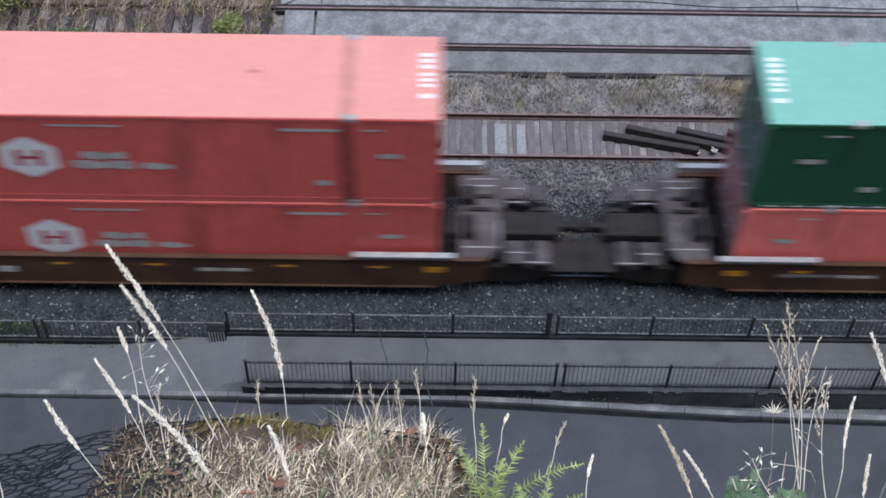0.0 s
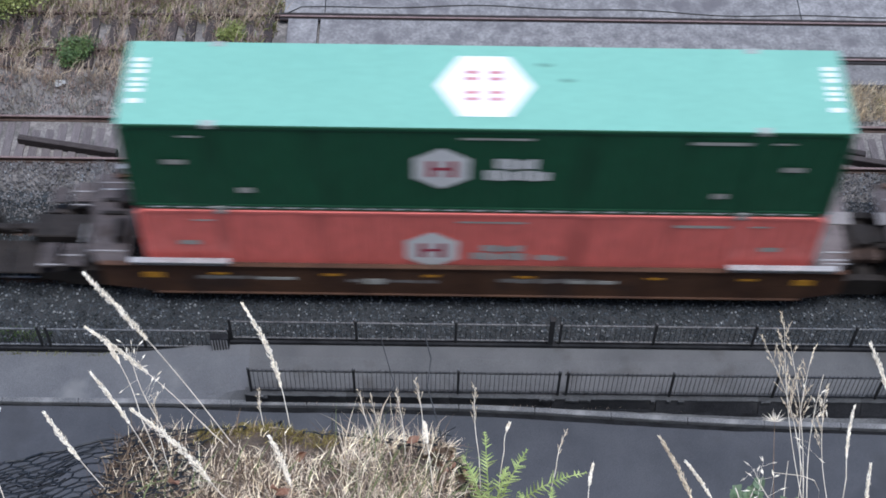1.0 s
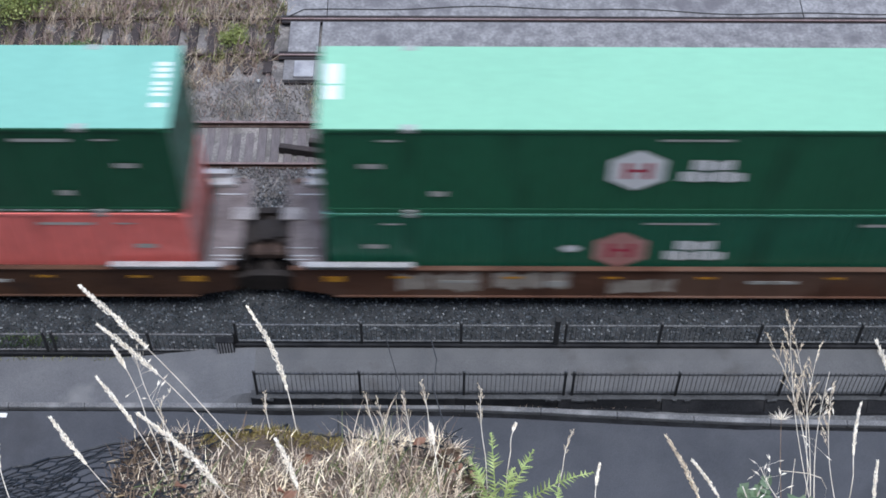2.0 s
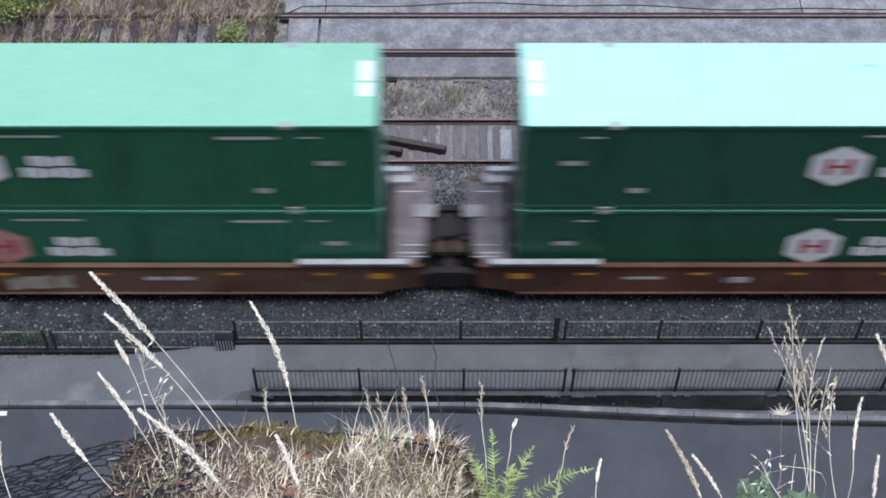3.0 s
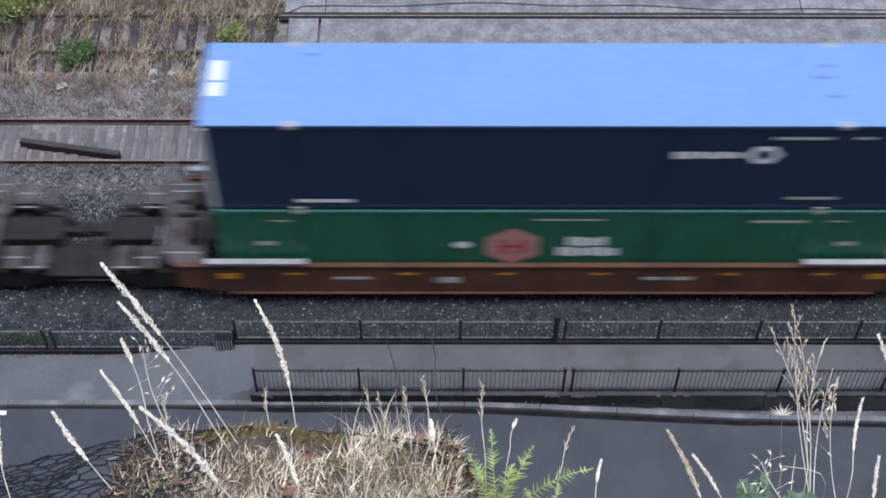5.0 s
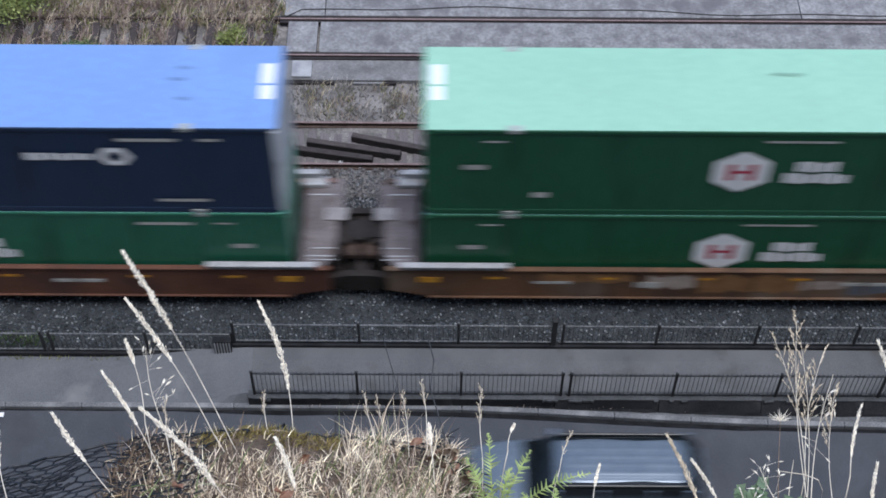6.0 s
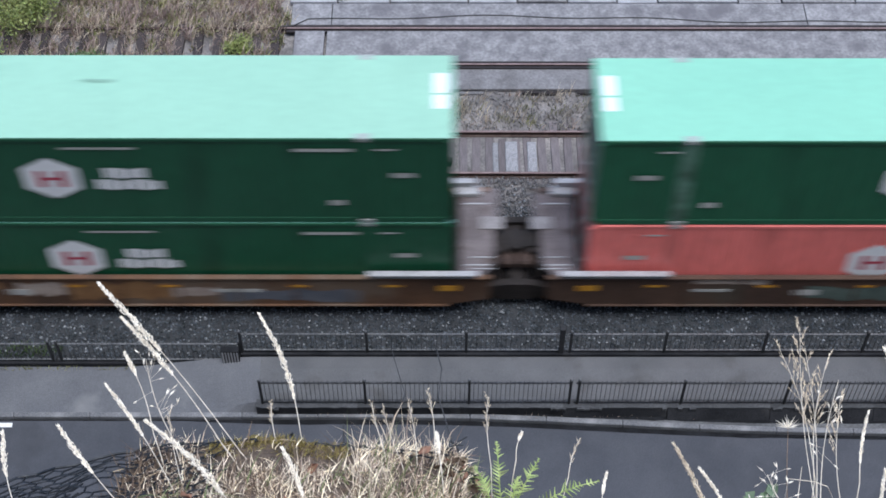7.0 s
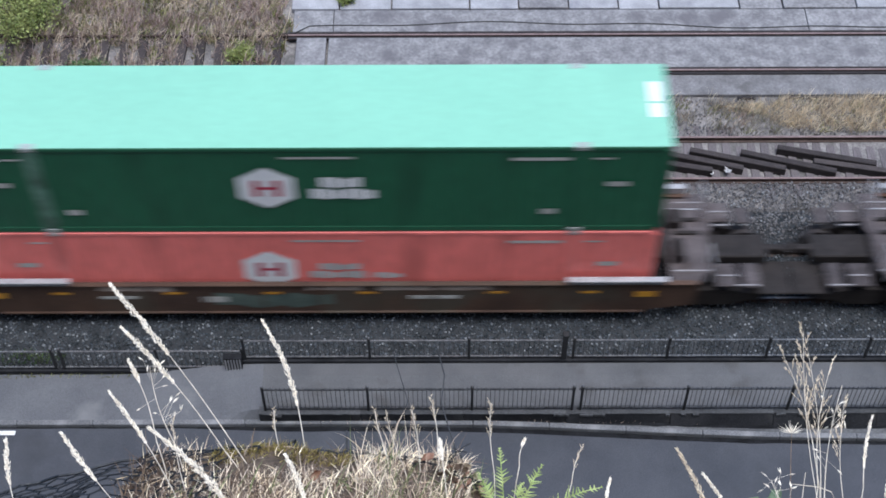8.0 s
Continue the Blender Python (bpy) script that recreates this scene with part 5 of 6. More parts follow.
def build_mound():
    xs, ys = spread(-1.2, 0.6, 0.03), spread(-20.8, -19.2, 0.03)
    bm = bmesh.new()
    g = [[bm.verts.new((x, y, mound_z(x, y))) for x in xs] for y in ys]
    for a, b in zip(g, g[1:]):
        for i in range(len(xs) - 1):
            bm.faces.new((a[i], a[i + 1], b[i + 1], b[i]))
    structure("mound", bm, M_SOIL, "earth mound with dead grass at the hill's edge")

    def cover(name, label, n, area, length, width, material, seed, lean, up, bend=0.6, fade=0.01, right=False):
        rng = np.random.default_rng(seed)
        x, y = rng.uniform(area[0], area[1], n), rng.uniform(area[2], area[3], n)
        k = np.array([noise.noise((a * 11, b * 11, seed)) for a, b in zip(x, y)]) > rng.uniform(-0.45, 0.3, n)
        crest = (x > -0.56) & (x < -0.2) & (y > -19.70)
        k &= ~(crest & (rng.random(n) < 0.9))
        k &= rng.random(n) < np.clip((x - area[0]) / fade, 0.04, 1)
        if right:
            k &= rng.random(n) < np.clip((0.1 - x) / 0.6, 0.35, 1)
        x, y = x[k], y[k]
        roots = np.array([(a, b, mound_z(a, b) - 0.005) for a, b in zip(x, y)])
        roots = roots[roots[:, 2] > 26.2]
        v, f = blades(roots, length, width, lean, rng, up, bend)
        tagged(raw(name, v, f, material), label, "grass", "", "stuff")
    cover("dead_thatch", "matted pale dead grass covering the mound", 19000, (-0.72, 0.05, -20.5, -19.47), 0.042, 0.0030, M_THATCH, 31, 0.85, (-0.35, 0.35, 1), 1.0, 0.30)
    # dark brown underlayer that darkens the gaps between pale blades
    cover("old_thatch", "dark brown grass under the pale blades", 10000, (-0.80, 0.30, -20.5, -19.42), 0.05, 0.005, M_THATCHDARK, 32, 0.8, (-0.35, 0.3, 1), 0.7, 0.1, True)
    cover("tan_straw", "long tan straws bent over the mound's flank", 900, (-0.76, -0.05, -20.2, -19.55), 0.10, 0.0042, M_TANSTEM, 38, 0.35, (0.5, -0.5, 0.8), 0.7, 0.05)
    cover("tall_dead_grass", "taller pale dead grass standing up from the mound", 270, (-0.20, 0.03, -19.9, -19.55), 0.115, 0.0026, M_THATCH, 33, 0.3, (-0.1, 0.6, 1), 0.35)
    cover("green_grass", "fresh green blades among the dead grass", 480, (-0.25, 0.22, -20.1, -19.62), 0.10, 0.003, M_GREENBLADE, 34, 0.4, (0.0, 0.4, 1), 0.5)
    cover("fern_undergrowth", "low green leaves and blades round the ferns", 900, (0.06, 0.30, -20.1, -19.62), 0.06, 0.008, M_GREENBLADE, 37, 0.7, (0.0, 0.3, 1), 0.7)
    cover("left_green_grass", "few green blades among the dead grass", 160, (-0.7, -0.25, -20.1, -19.75), 0.10, 0.004, M_GREENBLADE, 35, 0.4, (0.0, 0.4, 1), 0.5)
    rng = np.random.default_rng(77)
    n = 5200
    x, y = rng.uniform(-0.54, -0.22, n), rng.uniform(-19.66, -19.42, n)
    k = np.array([noise.noise((a * 16, b * 16, 40)) for a, b in zip(x, y)]) > rng.uniform(-0.5, 0.15, n)
    roots = np.array([(a, b, mound_z(a, b) - 0.002) for a, b in zip(x[k], y[k])])
    v, f = blades(roots, 0.021, 0.003, 0.7, rng, (0, 0.1, 1), 0.4, 2)
    tagged(raw("moss", v, f, M_MOSSTUFT), "rough mustard-green moss along the mound's crest", "moss", "", "stuff")
    cover("grass_litter", "broken pale straw bits strewn over the mound", 27000, (-0.78, 0.14, -20.5, -19.47), 0.026, 0.0042, M_BITS, 36, 1.5, (-0.2, 0.1, 1), 1.2, 0.3)
    # moss cushions along the crest
    rng = random.Random(3)
    for k in range(36):
        x, y = rng.uniform(-0.52, -0.24), rng.uniform(-19.60, -19.44)
        bm = bmesh.new()
        bmesh.ops.create_icosphere(bm, subdivisions=3, radius=1)
        r = rng.uniform(0.008, 0.019)
        for v in bm.verts:
            v.co *= r * (1 + 0.3 * noise.noise(v.co * 3 + Vector((k, 0, 0))) + 0.15 * noise.noise(v.co * 9 + Vector((0, k, 0))))
            v.co.z *= 0.3
        tagged(part("moss_cushion", bm, M_MOSS, None, smooth=True, at=pose(x, y, mound_z(x, y) + 0.002)), "mustard-green moss cushion on the mound's crest", "moss", "moss on the mound")
    for k in range(7):
        x, y = rng.uniform(-0.55, 0.2), rng.uniform(-20.0, -19.6)
        bm = bmesh.new()
        pts = [(-0.03, 0), (-0.015, 0.014), (0.012, 0.016), (0.034, 0), (0.012, -0.015), (-0.015, -0.012)]
        top = [bm.verts.new((u * 0.6, v * 0.6, 0.006 * math.sin(u * 90) + 0.006)) for u, v in pts]
        bm.faces.new(top)
        bmesh.ops.solidify(bm, geom=bm.faces[:], thickness=0.001)
        tagged(part("dead_leaf", bm, M_DEADLEAF, None, at=pose(x, y, mound_z(x, y) + 0.03, rng.uniform(-40, 40), rng.uniform(-40, 40), rng.uniform(0, 360))),
               "curled reddish dead leaf caught in the grass", "leaf", "dead leaves on the mound")


build_mound()


def tubes(segments, r, sides=4):
    """Thin wires between pairs of points, as vertices and faces."""
    verts, faces = [], []
    for p, q in segments:
        p, q = Vector(p), Vector(q)
        d = (q - p).normalized()
        a = d.cross(Vector((0.3, 0.2, 1))).normalized() * r
        b = d.cross(a).normalized() * r
        o = len(verts)
        for c in (p, q):
            for k in range(sides):
                t = 2 * math.pi * k / sides
                verts.append(c + a * math.cos(t) + b * math.sin(t))
        for k in range(sides):
            n = (k + 1) % sides
            faces.append((o + k, o + n, o + sides + n, o + sides + k))
    return verts, faces


def build_netting():
    """Rockfall netting of twisted hexagonal mesh, hung over the mound and down to its side."""
    origin, along, back = Vector((-0.36, -19.53, 26.585)), Vector((-1.0, -0.24, 0.0)), Vector((0, -0.80, 0.60))
    cell = 0.044

    def place(u, v):
        under = min(max((0.40 - u) / 0.2, 0), 1)
        sag = -0.10 * max(0, u - 0.2) - 0.085 * under - 0.20 * max(0, -u - 0.15)
        p = origin + along * u + back * v
        p.z += sag + 0.03 * noise.noise((u * 6, v * 6, 5)) + 0.012 * noise.noise((u * 22, v * 22, 15))
        p.y += 0.02 * noise.noise((u * 9, v * 9, 9))
        if u < 0.0:
            p.y += 0.42 * u
            p.z = mound_z(p.x, p.y) + 0.012 + 0.012 * noise.noise((u * 14, v * 14, 25))
        if u > 0.06:
            p.z = max(p.z, mound_z(p.x, p.y) + 0.014 + 0.012 * noise.noise((u * 14, v * 14, 25)))
        return p
    segs = []
    cols, rows = 36, 16
    for i in range(-11, cols):
        for j in range(rows):
            u0 = (i + (0.5 if j % 2 else 0)) * cell
            v0 = j * cell * 0.62
            if u0 < 0.10 + 0.08 * noise.noise((u0 * 7, v0 * 7, 44)) and j > 2:
                continue
            if u0 > 0.42 and j > 1:
                drop = Vector((0.013, 0.01, -0.028 + 0.02 * noise.noise((u0 * 8, v0 * 8, 30))))
                q = [place(u0 + cell * 0.3, v0 + 0.01) + drop, place(u0 + cell * 0.8, v0 + 0.01 + cell * 0.22) + drop, place(u0 + cell * 1.3, v0 + 0.01) + drop]
                segs += [(q[0], q[1]), (q[1], q[2])]
            a = place(u0, v0)
            b = place(u0 + cell * 0.5, v0 + cell * 0.22)
            c = place(u0 + cell, v0)
            segs += [(a, b), (b, c)]
            if j + 1 < rows:
                d = place(u0 + cell * 0.5, v0 + cell * 0.62)
                segs.append((b, d))
    v, f = tubes(segs, 0.0025)
    net = thing("rockfall_netting", "black hexagonal wire netting draped over the mound", "netting")
    raw("mesh", v, f, M_WIRE, net)["kind"] = "stuff"
    edge = [place(-11 * cell + k * cell * 0.5, -0.012) for k in range(94)]
    v, f = tubes(list(zip(edge, edge[1:])), 0.0034, 5)
    raw("edge_cable", v, f, M_WIRE, net)


build_netting()

VIEW_AXIS = Vector((0.0, 0.61, -0.79))
swaying = []


def build_stalk(base, tip, head=0.45, girth=0.010, kind="plume", label="", sway=1.0, curve=0.06, seed=0, group="grass stalks"):
    """A grass stalk with its seed head, bent a little; kind: plume, tan, panicle, oat, bare or star."""
    rng = random.Random(seed)
    b, t = Vector(base), Vector(tip)
    d = t - b
    side = d.cross(VIEW_AXIS).normalized()

    def on(s):
        return d * s + side * (curve * d.length * math.sin(math.pi * s))
    g = thing("grass_stalk", label, "grass", group, Matrix.Translation(b))
    # the stem goes on below, bending down to its root in the slope
    foot = max(hill_height(b.x, b.y), mound_z(b.x, b.y))
    roots = 6 if b.z - foot > 0.03 else 0
    drop, start = Vector((0, -0.04, foot - b.z)), -d.normalized() * 0.12
    pts = [start * (2 * q * (1 - q)) + drop * q * q for q in [(roots - k) / 6 for k in range(roots)]] + [on(k / 10) for k in range(11)]
    v, f = [], []
    n = len(pts)
    for k, p in enumerate(pts):
        r = (0.0010 if kind in ("panicle", "star") else 0.0012) * (1 - 0.5 * max(k - roots, 0) / 10)
        for a in range(5):
            w = 2 * math.pi * a / 5
            v.append(p + side * (r * math.cos(w)) + VIEW_AXIS * (r * math.sin(w)))
    for k in range(n - 1):
        for a in range(5):
            c = (a + 1) % 5
            f.append((k * 5 + a, k * 5 + c, k * 5 + 5 + c, k * 5 + 5 + a))
    raw("stem", v, f, M_STEM if kind == "star" else M_STALK, g)
    v, f = [], []

    def spikelet(p, way, ln, w):
        way = way.normalized()
        x = way.cross(Vector((rng.uniform(-1, 1), rng.uniform(-1, 1), rng.uniform(-1, 1)))).normalized()
        y = way.cross(x)
        o = len(v)
        m = p + way * ln * 0.45
        v.extend([p, m + x * w, m + y * w, m - x * w, m - y * w, p + way * ln])
        for a, c in ((1, 2), (2, 3), (3, 4), (4, 1)):
            f.append((o, o + c, o + a))
            f.append((o + 5, o + a, o + c))
    if kind in ("plume", "tan"):
        m = int(420 * max(0.5, head * d.length / 0.17))
        for k in range(m):
            s = 1 - head * (k / m)
            lump = 0.8 + 0.75 * noise.noise((k * 0.045, seed * 3.1, 0))
            w = 1.25 * girth * lump * min(1, 0.25 + (1 - s) / head * 2.2) * min(1, 0.3 + (s - (1 - head)) / head * 4)
            out = side * rng.uniform(-1, 1) + VIEW_AXIS * rng.uniform(-1, 1)
            spikelet(on(s) + out.normalized() * w * rng.uniform(0, 0.55), d.normalized() + out * 0.45, rng.uniform(0.005, 0.0095), 0.0012)
    elif kind == "panicle":
        for k in range(13):
            s = 1 - head * k / 13
            ln = head * d.length * (0.10 + 0.22 * (1 - s) / head * rng.uniform(0.5, 1.2))
            way = (d.normalized() + side * rng.choice((-1, 1)) * rng.uniform(0.15, 0.6) + VIEW_AXIS * rng.uniform(-0.4, 0.4)).normalized()
            q = on(s) + way * ln
            tv, tf = tubes([(on(s), q)], 0.0004, 3)
            o = len(v)
            v.extend(tv)
            f.extend(tuple(a + o for a in face) for face in tf)
            small = min(1.0, 0.35 + d.length / 0.6)
            for j in range(8 if d.length > 0.2 else 4):
                spikelet(on(s) + way * ln * rng.uniform(0.2, 1), way + side * rng.uniform(-0.5, 0.5), small * rng.uniform(0.005, 0.014), rng.uniform(0.0008, 0.0016) * small)
    elif kind == "oat":
        # few large pale spikelets on hair-thin branches
        for k in range(15):
            s = 1 - head * rng.random()
            way = (d.normalized() * rng.uniform(-0.3, 1) + side * rng.uniform(-1, 1) + VIEW_AXIS * rng.uniform(-0.5, 0.5)).normalized()
            q = on(s) + way * rng.uniform(0.015, 0.05)
            tv, tf = tubes([(on(s), q)], 0.0003, 3)
            o = len(v)
            v.extend(tv)
            f.extend(tuple(a + o for a in face) for face in tf)
            hang = way + Vector((rng.uniform(-0.8, 0.8), 0, rng.uniform(-0.6, 0.2)))
            for j in range(2):
                spikelet(q, hang + side * rng.uniform(-0.2, 0.2), rng.uniform(0.011, 0.02), rng.uniform(0.0013, 0.0022))
    elif kind == "star":
        for k in range(16):
            a = math.pi * (0.05 + 0.9 * k / 15)
            spikelet(on(1), side * math.cos(a) + d.normalized() * math.sin(a) + VIEW_AXIS * rng.uniform(-0.3, 0.3), rng.uniform(0.016, 0.034), 0.0009)
    if v:
        ob = raw("seed_head", v, f, M_PANICLE if kind in ("panicle", "tan") else M_SEED, g)
        ob["kind"] = "stuff"
    swaying.append((g, b, sway, seed))
    return g


LONG = "pale dry grass stalk with a plumed seed head"
BRANCHY = "dry grass stalk with an open branching seed head"
build_stalk((-0.456, -19.657, 26.641), (-0.737, -19.359, 26.901), 0.42, 0.0105, "plume", LONG, 1.0, -0.02, 1)
build_stalk((-0.493, -19.649, 26.652), (-0.715, -19.434, 26.840), 0.48, 0.0095, "plume", LONG, 1.0, -0.03, 2)
build_stalk((-0.662, -19.851, 26.691), (-0.815, -19.700, 26.818), 0.50, 0.0085, "plume", LONG, 0.2, 0.02, 3)
build_stalk((-0.576, -19.796, 26.702), (-0.721, -19.613, 26.845), 0.5, 0.006, "plume", LONG, 0.3, -0.03, 4)
build_stalk((-0.443, -19.855, 26.760), (-0.618, -19.720, 26.872), 0.90, 0.0125, "plume", "thick pale drooping seed head of dry grass", 0.25, -0.04, 5)
build_stalk((-0.330, -19.571, 26.558), (-0.425, -19.338, 26.722), 0.72, 0.0095, "plume", LONG, 0.45, -0.06, 6)
build_stalk((-0.643, -19.641, 26.688), (-0.703, -19.497, 26.794), 0.30, 0.0065, "plume", LONG, 0.8, -0.05, 7)
build_stalk((-0.60, -19.65, 26.68), (-0.655, -19.51, 26.79), 0.75, 0.006, "oat", BRANCHY, 0.7, 0.05, 8)
build_stalk((-0.872, -19.90, 26.80), (-0.906, -19.755, 26.885), 0.55, 0.008, "plume", LONG, 0.3, 0.05, 9)
build_stalk((0.815, -19.827, 26.628), (0.791, -19.461, 26.843), 0.52, 0.008, "panicle", BRANCHY, 0.2, 0.03, 10)
build_stalk((0.812, -19.80, 26.64), (0.80, -19.50, 26.82), 0.6, 0.008, "panicle", BRANCHY, 0.2, -0.03, 11)
build_stalk((0.808, -19.720, 26.685), (0.746, -19.493, 26.808), 0.75, 0.006, "panicle", BRANCHY, 0.25, -0.05, 12)
build_stalk((0.809, -19.752, 26.667), (0.846, -19.528, 26.815), 0.7, 0.006, "panicle", BRANCHY, 0.25, 0.05, 13)
build_stalk((0.972, -19.754, 26.839), (0.932, -19.580, 26.934), 0.5, 0.007, "plume", LONG, 0.2, -0.04, 14)
build_stalk((0.901, -19.764, 26.688), (0.926, -19.636, 26.771), 0.75, 0.004, "plume", LONG, 0.2, 0.04, 15)
build_stalk((0.920, -19.88, 26.70), (0.935, -19.78, 26.77), 0.7, 0.006, "plume", LONG, 0.2, 0.02, 16)
build_stalk((0.555, -19.895, 26.759), (0.484, -19.749, 26.827), 0.85, 0.0085, "tan", "tan dry grass stalk with a dense drooping head", 0.2, -0.03, 17)
build_stalk((0.594, -19.888, 26.771), (0.535, -19.797, 26.809), 0.8, 0.005, "plume", LONG, 0.2, -0.03, 18)
build_stalk((0.722, -19.912, 26.791), (0.670, -19.820, 26.826), 0.8, 0.006, "oat", BRANCHY, 0.2, 0.05, 19)
build_stalk((0.751, -19.820, 26.614), (0.760, -19.642, 26.714), 0.1, 0.005, "star", "thin dry stem with a starry white seed head", 0.1, 0.01, 20)
build_stalk((0.107, -19.670, 26.599), (0.101, -19.539, 26.677), 0.6, 0.004, "panicle", BRANCHY, 0.2, 0.03, 21)
build_stalk((0.164, -19.660, 26.607), (0.177, -19.612, 26.637), 0.3, 0.003, "plume", LONG, 0.2, 0.08, 22)
build_stalk((-0.007, -19.708, 26.691), (-0.014, -19.660, 26.719), 0.8, 0.0085, "plume", LONG, 0.2, 0.02, 23)
build_stalk((-0.097, -19.659, 26.605), (-0.135, -19.561, 26.665), 0.75, 0.006, "panicle", BRANCHY, 0.2, 0.03, 24)
build_stalk((-0.059, -19.669, 26.598), (-0.078, -19.550, 26.670), 0.6, 0.004, "panicle", BRANCHY, 0.2, -0.03, 25)
build_stalk((-0.381, -19.610, 26.599), (-0.394, -19.535, 26.647), 0.6, 0.005, "panicle", BRANCHY, 0.2, 0.03, 26)
build_stalk((-0.14, -19.62, 26.62), (-0.163, -19.545, 26.663), 0.7, 0.005, "panicle", BRANCHY, 0.2, 0.03, 27)
build_stalk((-0.02, -19.62, 26.60), (-0.035, -19.52, 26.67), 0.5, 0.004, "panicle", BRANCHY, 0.2, -0.04, 28)
build_stalk((-0.29, -19.84, 26.72), (-0.345, -19.72, 26.76), 0.85, 0.011, "plume", LONG, 0.2, -0.03, 29)
build_stalk((-0.56, -19.78, 26.68), (-0.60, -19.62, 26.75), 0.5, 0.004, "panicle", BRANCHY, 0.4, 0.03, 30)
build_stalk((0.86, -19.86, 26.66), (0.87, -19.60, 26.78), 0.5, 0.004, "panicle", BRANCHY, 0.2, 0.05, 31)
build_stalk((0.812, -19.745, 26.66), (0.745, -19.745, 26.675), 0.1, 0.003, "bare", "thin bare straw broken across another stalk", 0.1, 0.0, 32)
build_stalk((0.77, -19.84, 26.60), (0.785, -19.72, 26.68), 0.1, 0.003, "bare", "thin bare upright straw", 0.1, 0.02, 33)
build_stalk((0.822, -19.80, 26.63), (0.872, -19.56, 26.78), 0.7, 0.005, "oat", BRANCHY, 0.2, 0.04, 36)
build_stalk((0.34, -19.86, 26.66), (0.352, -19.76, 26.72), 0.4, 0.003, "plume", LONG, 0.2, 0.05, 34)
build_stalk((0.28, -19.70, 26.60), (0.305, -19.63, 26.64), 0.7, 0.004, "panicle", BRANCHY, 0.2, 0.05, 35)


def build_twig(pts, r, label):
    v, f = tubes(list(zip(pts, pts[1:])), r, 5)
    tagged(raw("twig", v, f, M_WIRE), label, "twig")


build_twig([(0.031, -19.75, 26.43), (0.028, -19.68, 26.48), (0.02, -19.58, 26.55), (-0.012, -19.49, 26.60), (-0.004, -19.43, 26.63), (-0.025, -19.366, 26.67)], 0.0016, "thin dark dead weed stem on the mound")
rng_brush = random.Random(21)
for k in range(12):
    x, y = rng_brush.uniform(0.0, 0.12), rng_brush.uniform(-19.70, -19.57)
    z = mound_z(x, y)
    a, reach = rng_brush.uniform(0, 6.28), rng_brush.uniform(0.05, 0.11)
    dx, dy = math.cos(a) * reach, math.sin(a) * reach
    build_twig([(x - dx * 0.5, y - dy * 0.5, z + 0.005), (x - dx * 0.1, y - dy * 0.2, z + 0.04), (x + dx * 0.25, y + dy * 0.1, z + 0.05), (x + dx * 0.5, y + dy * 0.45, z + 0.025)], 0.0013, "thin curled dark twig in the brush on the mound")
for k in range(34):
    x, y = rng_brush.uniform(-0.01, 0.13), rng_brush.uniform(-19.72, -19.58)
    bm = bmesh.new()
    ln = rng_brush.uniform(0.018, 0.034)
    rows = [[bm.verts.new((ln * (i / 4 - 0.5), ln * w * 0.42 * math.sin(math.pi * (0.08 + 0.84 * i / 4)), 0.25 * ln * w * w + 0.2 * ln * math.sin(i * 1.3))) for w in (-1, 0, 1)] for i in range(5)]
    for a, b in zip(rows, rows[1:]):
        for j in range(2):
            bm.faces.new((a[j], a[j + 1], b[j + 1], b[j]))
    bmesh.ops.solidify(bm, geom=bm.faces[:], thickness=0.0008)
    tagged(part("dead_leaf", bm, (M_DEADLEAF, M_STEM, M_PANICLE)[k % 3], None, at=pose(x, y, mound_z(x, y) + rng_brush.uniform(0.012, 0.045), rng_brush.uniform(-50, 50), rng_brush.uniform(-50, 50), rng_brush.uniform(0, 360))),
           ("curled reddish dead leaf caught in the grass", "dark brown dead leaf in the brush", "pale dry leaf lying in the brush")[k % 3], "leaf", "dead leaves on the mound")
build_twig([(-0.23, -19.66, 26.49), (-0.231, -19.6, 26.53), (-0.232, -19.542, 26.567)], 0.0024, "short dark twig standing on the mound's crest")
build_twig([(-0.13, -19.56, 26.53), (-0.09, -19.47, 26.58), (-0.115, -19.40, 26.62), (-0.125, -19.37, 26.64)], 0.0012, "thin curved dead weed stem above the mound")


